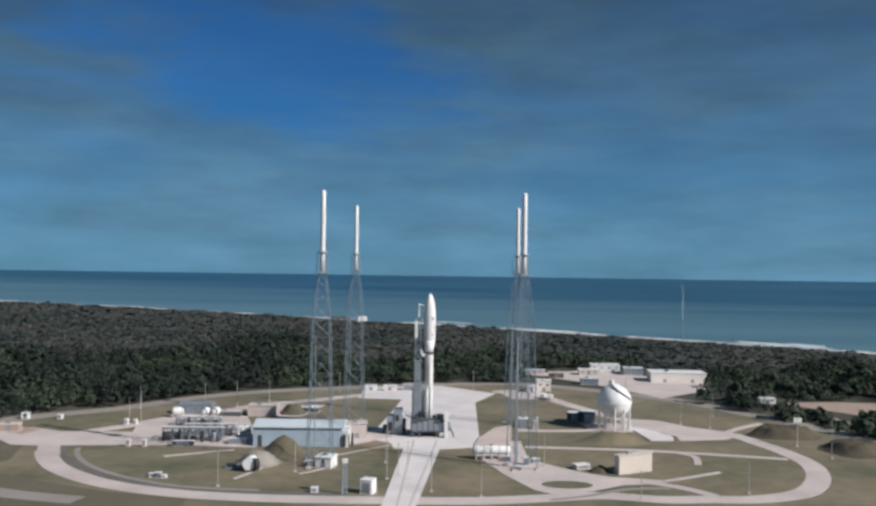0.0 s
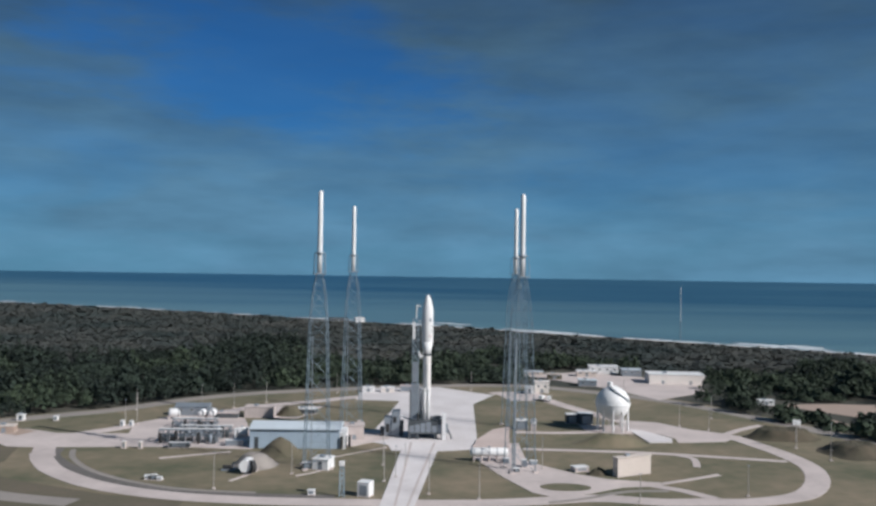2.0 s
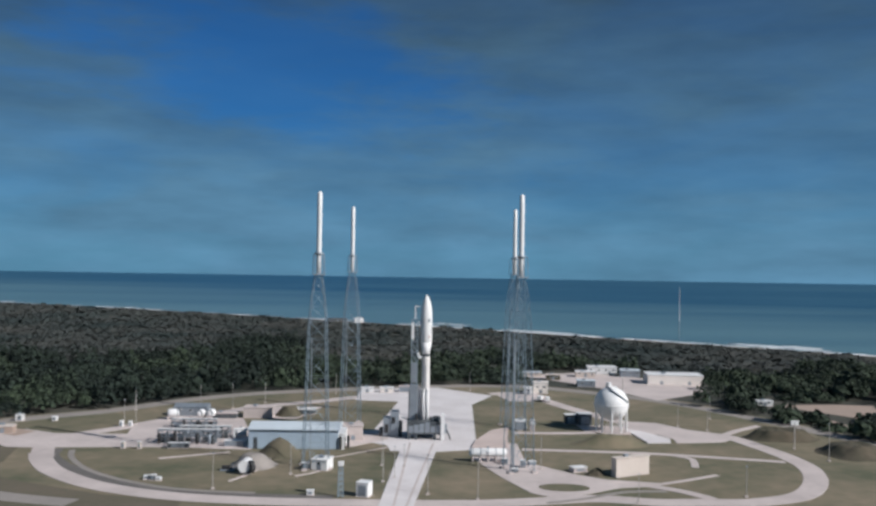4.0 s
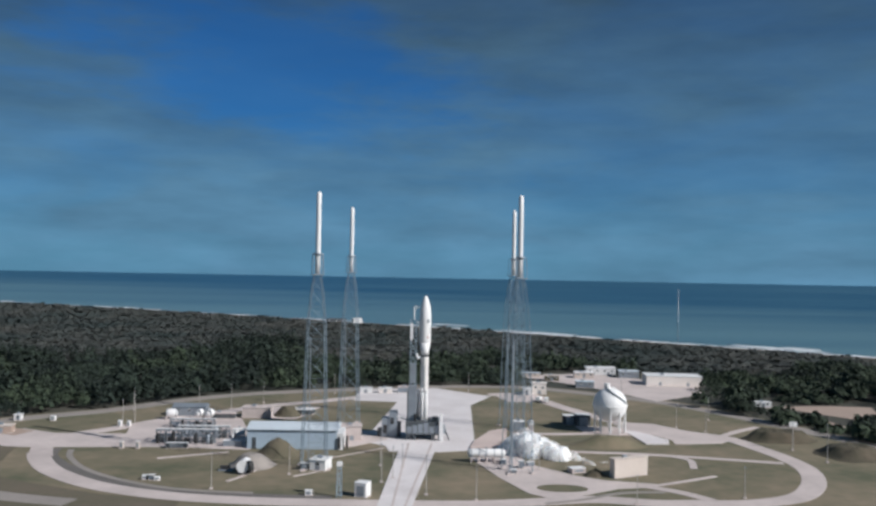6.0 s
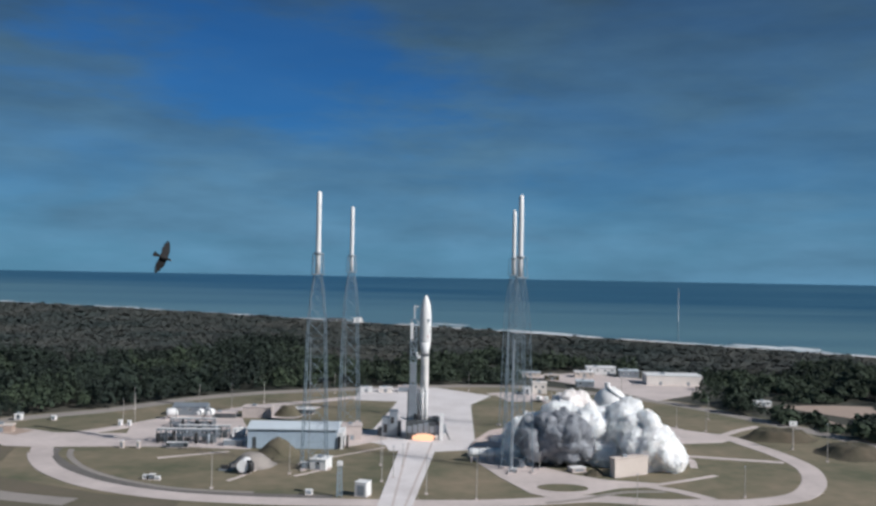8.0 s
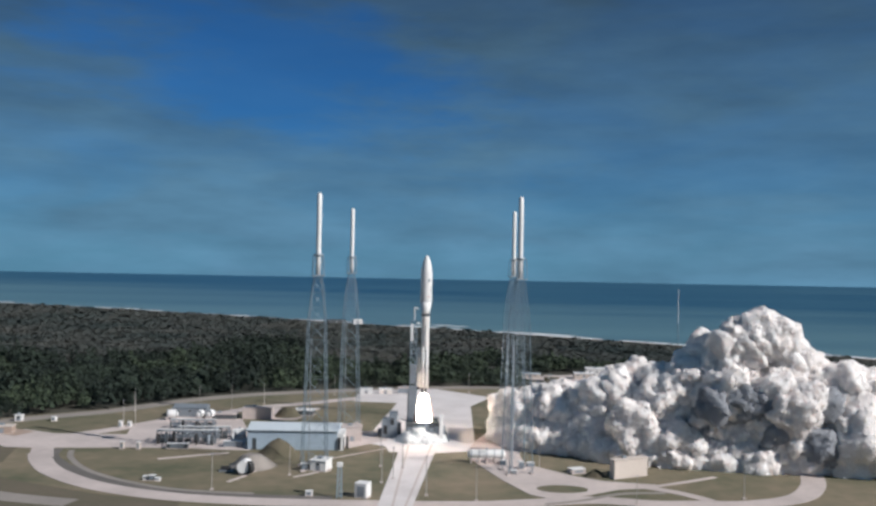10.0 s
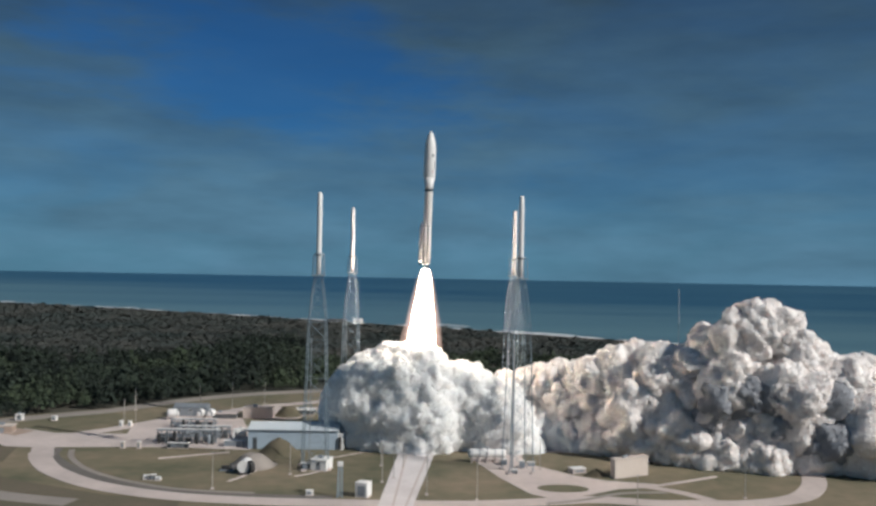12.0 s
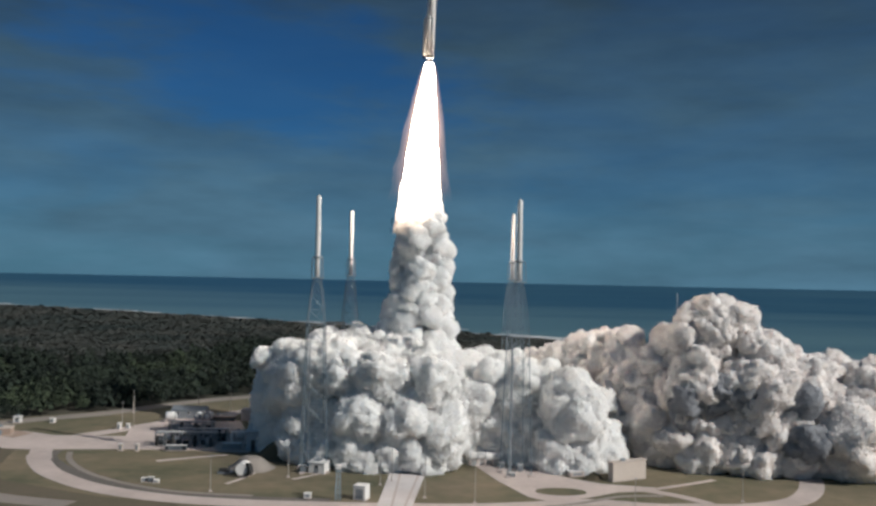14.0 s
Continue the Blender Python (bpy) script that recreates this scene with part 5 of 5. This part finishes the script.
def puff_mesh(seed, r, fine, lumps, soft, shreds, fray):
    """A lumpy cauliflower billow of radius about r, frayed by small shreds of vapour all over."""
    bm = bmesh.new()
    bmesh.ops.create_icosphere(bm, subdivisions=4 if r > 9 else 3, radius=1)
    off = Vector((seed * 7.3, seed * 3.1, seed * 1.7))
    for v in bm.verts:
        d = v.co.normalized()
        k = 0.74 + 0.30 * noise.noise(d * 1.2 + off) + 0.34 * lumps * lobes(d * 1.7 + off, soft) + 0.20 * lumps * lobes(d * 3.6 + off * 2, soft)
        v.co = d * r * (k + 0.15 * fine * lobes(d * 7.5 + off * 3, soft))
        v.co.z *= 0.95
    bm.faces.ensure_lookup_table()
    core = np.array([v.co[:] for v in bm.verts])
    tris = np.array([[v.index for v in f.verts] for f in bm.faces])
    bm.free()
    rng = np.random.default_rng(int(seed * 1000))
    n = int(shreds * r * r)
    p = core[tris]
    area = np.linalg.norm(np.cross(p[:, 1] - p[:, 0], p[:, 2] - p[:, 0]), axis=1)
    pick = rng.choice(len(tris), n, p=area / area.sum())
    w = rng.dirichlet((1, 1, 1), n)
    c = (p[pick] * w[:, :, None]).sum(1)
    flat = np.cross(p[:, 1] - p[:, 0], p[:, 2] - p[:, 0])
    smooth = np.zeros_like(core)
    for k in range(3):
        np.add.at(smooth, tris[:, k], flat)
    smooth /= np.linalg.norm(smooth, axis=1)[:, None]
    out_ = (smooth[tris][pick] * w[:, :, None]).sum(1)
    out_ /= np.linalg.norm(out_, axis=1)[:, None]
    c += out_ * (rng.uniform(-0.1, 1.0, n) * fray * r)[:, None]
    lie = out_ + rng.normal(scale=0.38, size=(n, 3))
    a = np.cross(lie, rng.normal(size=(n, 3)))
    a /= np.linalg.norm(a, axis=1)[:, None]
    b = np.cross(lie, a)
    b /= np.linalg.norm(b, axis=1)[:, None]
    size = rng.uniform(0.35, 0.7, (n, 1)) * min(1.0, 0.4 + 0.06 * r)
    ends = np.stack([c + a * size, c - a * size * 0.5 + b * size * 0.87, c - a * size * 0.5 - b * size * 0.87], 1).reshape(-1, 3)
    verts = np.concatenate([core, ends]).astype(np.float32)
    index = np.concatenate([tris.ravel(), len(core) + np.arange(3 * n)]).astype(np.int32)
    me = bpy.data.meshes.new("billow")
    me.vertices.add(len(verts))
    me.vertices.foreach_set("co", verts.ravel())
    me.loops.add(len(index))
    me.loops.foreach_set("vertex_index", index)
    me.polygons.add(len(index) // 3)
    me.polygons.foreach_set("loop_start", np.arange(0, len(index), 3, dtype=np.int32))
    me.polygons.foreach_set("material_index", np.repeat([0, 1], [len(tris), n]).astype(np.int32))
    me.polygons.foreach_set("use_smooth", np.repeat([True, False], [len(tris), n]))
    me.update()
    me.validate()
    return me


def make_puffs(count, parent, radii, materials, seed, fine=1.0, lumps=1.0, soft=0.0, shreds=36, fray=0.05):
    """Billows of one cloud; each size is a true mesh, some share one."""
    rng = random.Random(seed)
    made, store = [], {}
    for i in range(count):
        r = radii(rng, i)
        key = (round(r), rng.randrange(3))
        if key not in store:
            store[key] = puff_mesh(seed + len(store) * 1.37, key[0], fine, lumps, soft, shreds, fray)
            for m in materials:
                store[key].materials.append(m)
        made.append((part("billow", store[key], materials[0], parent), key[0]))
    return made


def ease(u):
    u = max(0.0, min(1.0, u))
    return u * u * (3 - 2 * u)


def spin(rng):
    return [rng.uniform(-180, 180) for _ in range(3)], [rng.uniform(-7, 7) for _ in range(3)]


def keyed(ob, rng, times, place):
    base, rate = spin(rng)
    walk(ob, [(t, pose(*place(t), *(b + r * t for b, r in zip(base, rate)))) for t in times])


def rise(t):
    """Height the rocket has gained."""
    return float(np.interp(t, [q[0] for q in CLIMB], [q[1] for q in CLIMB]))


CLIMB = [(0, 0), (8.2, 0), (8.5, 0.6), (8.8, 2.2), (9.2, 6.0), (9.6, 11.8), (10.0, 19.5), (10.3, 26.2), (10.5, 30.6), (11, 44.0), (11.5, 59.2), (12, 78.0), (12.5, 98.0), (13, 123.5), (13.2, 134.0), (13.5, 148.5), (13.7, 159.0), (14, 177.5)]
DRIFT = [(0, 0), (8.2, 0), (10.3, -0.2), (11, -0.5), (12, -0.6), (13, -0.3), (14, -0.2)]

trench_cloud = thing("smoke_cloud", "huge billowing cream-white smoke cloud rolling from the flame trench", "smoke")
pad_cloud = thing("smoke_cloud", "dense white smoke cloud boiling up round the pad", "smoke")
trail = thing("smoke_trail", "thick white smoke column under the climbing flame", "smoke")
jet = thing("steam_jet", "low white steam jet blowing from the trench mouth", "steam")

ROLL = [(0, 0), (10.2, 0), (11.2, 0.15), (12, 0.4), (13, 1.3), (14, 2.5)]
MOUTH = Vector((33, 400, 0))


def crest(x):
    return float(np.interp(x, [30, 50, 72, 92, 106, 116, 126, 140, 150, 158, 172, 195, 240], [22, 30, 33, 43, 43, 51, 61, 67, 66, 52, 46, 43, 40]))


def front(x):
    return float(np.interp(x, [30, 60, 100, 140, 220], [390, 374, 353, 345, 342]))


def move_trench_cloud():
    rng = random.Random(21)
    goals = []          # where each billow has come to at 10.2 s: x, y, z, radius
    for i in range(44):                      # the heart of the cloud
        x = 38 + 195 * (i + rng.random()) / 44
        h = rng.random()
        r = min(rng.uniform(12, 20), crest(x) * 0.42) * (1 - 0.36 * h * h)
        goals.append((x, front(x) + 11 + rng.uniform(0, 16), (0.2 + 0.8 * h) * (crest(x) - r * 1.1), r))
    for i in range(130):                     # its boiling skin
        x = 33 + 205 * (i + rng.random()) / 130
        r = rng.uniform(4.2, 7.5) if rng.random() < 0.6 else rng.uniform(8, 12)
        h = rng.random() ** 0.8
        z = h * (crest(x) - r * 1.0)
        y = front(x) + 24 * h ** 2.0 + rng.uniform(0, 6) + r * 0.8
        goals.append((x + rng.uniform(-3, 3), y, max(z, r * 0.3), r))
    for i in range(46):                      # its rounded crown
        x = 38 + 190 * (i + rng.random()) / 46
        r = rng.uniform(7, 12)
        goals.append((x, front(x) + rng.uniform(14, 34), crest(x) - r * 0.95, r))
    for i in range(34):                      # a low skirt along the ground
        x = 36 + 195 * (i + rng.random()) / 34
        r = rng.uniform(7, 11)
        goals.append((x, front(x) + r * 0.9 + rng.uniform(0, 4), r * rng.uniform(0.1, 0.6), r))
    pale = len(goals)
    for i in range(16):                      # dark burst smoke; later its colour stands in for the folds' shade
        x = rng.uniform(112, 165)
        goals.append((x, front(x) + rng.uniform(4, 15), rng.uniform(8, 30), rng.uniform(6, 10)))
    balls = make_puffs(pale, trench_cloud, lambda g, i: goals[i][3], (SMOKE, SMOKE_SHREDS), 2, 1.2, 1.2, 0.03, 23, 0.028) + make_puffs(16, trench_cloud, lambda g, i: goals[pale + i][3], (SOOT_SHADE, SOOT_SHADE_SHREDS), 77, 1.1, 1.15, 0.03, 30, 0.05)
    for i, ((ob, r), (x, y, z, _)) in enumerate(zip(balls, goals)):
        soot_shade = i >= pale
        start = 7.25 if soot_shade else rng.uniform(7.0, 7.6) + (1.2 * rng.random() if x < 80 else 0)
        lift, side = rng.uniform(0.4, 1.4), rng.uniform(-0.8, 0.8)
        span = 10.2 - start
        deep = Vector((MOUTH.x + rng.uniform(-4, 8), MOUTH.y + rng.uniform(-8, 4), -r * 1.3 - 1))
        goal = Vector((x, y, z))
        high = z / 60
        def place(t, start=start, span=span, deep=deep, goal=goal, lift=lift, side=side, high=high, r=r, soot_shade=soot_shade):
            u = max(0.0, min(1.0, (t - start) / span))
            w = u ** 1.05
            p = deep.lerp(goal, w)
            p.z = deep.z + (goal.z - deep.z) * (0.5 * ease(u * 1.9) + 0.5 * u)
            late = max(0.0, t - 10.2)
            p.x -= along(ROLL, t) * (2.0 + 7.0 * high) if goal.x > 70 else late * 0.8
            p.z += late * lift * (0.6 + high) + (late * 2.4 * min(1.0, goal.z / 20) if goal.x < 105 else 0)
            p.y += late * (side + (7.0 if goal.x < 75 else 7.0 * max(0.0, (115 - goal.x) / 40)))
            if soot_shade:                        # first dark burst breaks through the steam
                burst = math.exp(-((t - 8.1) / 0.45) ** 2)
                p.y -= 31 * burst
                p.x -= 8 * burst
                p.z += 12 * burst
            return p
        keyed(ob, rng, [0, start] + [q for q in (7.6, 8.0, 8.5, 9.0, 9.6) if q > start + 0.15] + [10.2, 11.2, 12.0, 13.0, 14.0], place)


GROW = [(0, 0), (8.6, 0), (9.3, 0.06), (10.0, 0.15), (10.3, 0.22), (11, 0.37), (11.5, 0.49), (12, 0.57), (12.5, 0.70), (13, 0.84), (14, 1.0)]
TALL = [(0, 0), (8.6, 0), (9.3, 0.12), (10.0, 0.24), (10.3, 0.32), (11, 0.64), (11.5, 0.83), (12, 0.93), (12.5, 1.0), (14, 1.06)]


def along(rows, t):
    return float(np.interp(t, [q[0] for q in rows], [q[1] for q in rows]))


def move_pad_cloud():
    rng = random.Random(33)
    goals = []
    def spot(s, a):
        dx = (78 if math.cos(a) < 0 else 84) * math.cos(a) * s
        dy = (62 if math.sin(a) < 0 else 40) * math.sin(a) * s
        top = (52 if dx < 5 else 46 - dx * 0.06) * (1 - 0.22 * s ** 6)
        if dx > 10:                          # it leans round the mast, along the trench
            dy = max(dy - 0.38 * dx, -36.0 if dx < 60 else -52.0)
        return dx, dy, top
    for i in range(40):
        r = rng.uniform(13, 20)
        dx, dy, top = spot(math.sqrt(rng.random()) * 0.80, i * 2.4)
        goals.append((dx, dy, rng.uniform(0.3, 1.0) * (top - r * 1.05), r))
    for i in range(110):                     # steep outer wall
        a = i * 2.39996
        if math.sin(a) > 0.45:
            a = -a
        dx, dy, top = spot(rng.uniform(0.84, 1.0), a)
        r = rng.uniform(6.0, 8.5) if rng.random() < 0.35 else rng.uniform(9, 14)
        dx, dy = dx * (1 - r * 0.006), dy * (1 - r * 0.006)
        goals.append((dx, dy, r * 0.3 + rng.random() * (top - r * 1.1), r))
    for i in range(44):                      # crown
        dx, dy, top = spot(math.sqrt(rng.random()) * 0.9, rng.uniform(0, math.tau))
        r = rng.uniform(6, 12)
        goals.append((dx, dy, top - r * 1.0 - rng.uniform(0, 3), r))
    for i in range(36):                      # skirt along the ground
        dx, dy, top = spot(rng.uniform(0.8, 0.98), math.pi + math.pi * (i + rng.random()) / 36)
        r = rng.uniform(7, 11)
        goals.append((dx, dy, r * rng.uniform(0.1, 0.6), r))
    balls = make_puffs(len(goals), pad_cloud, lambda g, i: goals[i][3], (STEAM, STEAM_SHREDS), 5, 0.9, 1.05, 0.08, 27, 0.055)
    times = [0, 8.6, 9.3, 10.0, 10.5, 11, 11.5, 12, 12.5, 13, 13.5, 14]
    for (ob, r), (dx, dy, z, _) in zip(balls, goals):
        lag = rng.uniform(0.0, 0.06)
        def place(t, dx=dx, dy=dy, z=z, r=r, lag=lag):
            g = max(0.0, (along(GROW, t) - lag) / (1 - lag))
            up = along(TALL, t)
            low = -1.5 * r - 3
            return Vector((RX + dx * g, RY - 4 + dy * g * (0.45 + 0.55 * g), low + (z * (1 - 0.8 * (1 - g) * (dx / 84) ** 2) - low) * up))
        keyed(ob, rng, times, place)


def move_trail():
    rng = random.Random(47)
    specs = []
    for i in range(176):
        z = 24 + 108 * (i + rng.random()) / 176
        a = i * 2.39996 + rng.uniform(-0.4, 0.4)
        spread = (7.0 + max(0, 105 - z) * 0.10) * (0.3 if i % 4 == 0 else 1)
        specs.append((spread * math.cos(a), spread * math.sin(a), z, rng.uniform(5.6, 8.0) * (1 if z < 100 else 0.85) + max(0, 80 - z) * 0.02))
    balls = make_puffs(len(specs), trail, lambda g, i: specs[i][3], (STEAM, STEAM_SHREDS), 9, 0.8, 0.8, 0.12, 27, 0.06)
    for (ob, r), (dx, dy, z, _) in zip(balls, specs):
        def place(t, dx=dx, dy=dy, z=z, r=r):
            top = rise(t) + 1.0 - 58
            h = max(min(z, top), -2 * r - 4) if t > 10.4 else -2 * r - 4
            k = 0.12 + 0.88 * ease((top - h) / 24)
            return Vector((RX - 0.9 + along(DRIFT, t) * 0.6 + dx * k - max(0, 120 - h) * 0.02, RY + dy * k, h))
        keyed(ob, rng, [0, 10.4, 11.0, 11.5, 12.0, 12.5, 13.0, 13.4, 13.7, 14.0], place)


def move_jet():
    rng = random.Random(51)
    for n, late, first, last, reach, size in ((26, False, 3.7, 6.0, 26, (2.6, 4.2)), (124, True, 4.6, 7.7, 76, (7.0, 10.5))):
        thin_first = n if not late else 18   # the first vapour is thin all through
        def width(g, i, late=late, size=size, n=n):
            return g.uniform(*size) * (0.5 + 0.7 * i / n if late else 1)
        balls = make_puffs(thin_first, jet, width, (VEIL, STEAM_SHREDS), 13 + n, 0.5, 0.7, 0.2, 4, 0.06)
        balls += make_puffs(n - thin_first, jet, lambda g, i: width(g, i + 18), (STEAM, STEAM_SHREDS), 31 + n, 0.7, 0.8, 0.15, 20, 0.05)
        for i, (ob, r) in enumerate(balls):
            u0 = i / n
            start = first + (last - first) * u0
            mid = 8 + 62 * u0 * u0 if late else 8
            far = rng.uniform(2, reach * (0.5 + 0.5 * u0))
            if late and rng.random() < 0.6:
                far = max(2.0, rng.gauss(mid, 11))
            tall = (2.0 + 33 * max(0, u0 - 0.12)) * math.exp(-((far - mid) / 24) ** 2) if late else 6 * max(0.05, 1 - far / reach) ** 1.2
            goal = Vector((36 + far, (381 if late else 392) - far * 0.5 + rng.uniform(-6, 6), r * (0.35 - 1.2 * max(0.0, min(1.0, (far - mid) / 26))) + tall * rng.random() ** 0.7))
            deep = Vector((34 + rng.uniform(-2, 2), 395 + rng.uniform(-4, 4), -r * 1.5 - 1))
            def place(t, start=start, goal=goal, deep=deep):
                u = max(0.0, min(1.0, (t - start) / 1.3))
                p = deep.lerp(goal, 1 - (1 - u) ** 2)
                p.x += max(0.0, t - start - 1.3) * 2.0
                p.y += 24 * ease((t - 7.8) / 2.2)          # rolled over by the smoke behind
                p.z -= max(0.0, p.z - 3) * ease((t - 8.5) / 1.5)
                return p
            keyed(ob, rng, [0, start, start + 0.4, start + 0.8, start + 1.3, 9.0, 9.5, 10, 14], place)


def motions():
    def z0(t):
        return pose(RX + float(np.interp(t, [q[0] for q in DRIFT], [q[1] for q in DRIFT])), RY, 1.0 + rise(t), 0, 1.1 * min(1, max(0, (t - 9.5) / 2)), 0)
    walk(rocket_thing, [(t, z0(t)) for t, _ in CLIMB])
    for ob in (flame, flame_edge_bloom):
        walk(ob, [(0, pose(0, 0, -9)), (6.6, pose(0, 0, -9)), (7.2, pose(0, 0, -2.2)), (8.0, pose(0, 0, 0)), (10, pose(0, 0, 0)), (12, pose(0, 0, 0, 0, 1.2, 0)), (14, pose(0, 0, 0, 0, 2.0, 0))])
    walk(fire_thing, [(0, pose(RX, RY - 7.5, -9)), (6.2, pose(RX, RY - 7.5, -9)), (6.5, pose(RX, RY - 7.5, -1.6)), (7.1, pose(RX, RY - 7.5, 0.2)), (8.2, pose(RX, RY - 7.5, 1.4)),
                      (9.6, pose(RX, RY - 4.5, 1.4)), (10.6, pose(RX, RY - 4.5, 1.4)), (14, pose(RX, RY - 4.5, 1.0))])
    move_trench_cloud()
    move_pad_cloud()
    move_trail()
    move_jet()
    # the bird crosses close to the camera
    def flown(t, x, y, d, bank):
        f = 1550 / d
        return t, pose((x - 763) / f + 0.0047 * d, d, 82 + (442 - y) / f + d * 0.0125, bank, 18, 52)
    walk(bird_thing, [flown(0, -3600, 700, 60, -70), flown(6.6, -700, 700, 60, -70), flown(7.4, -40, 650, 54, -74), flown(7.7, 125, 560, 50, -78), flown(8.0, 285, 460, 48, -80),
                      flown(8.2, 398, 386, 47, -80), flown(8.6, 620, 240, 46, -80), flown(9.2, 940, 10, 46, -76), flown(9.8, 1300, -320, 46, -70), flown(14, 3600, -900, 60, -60)])


motions()
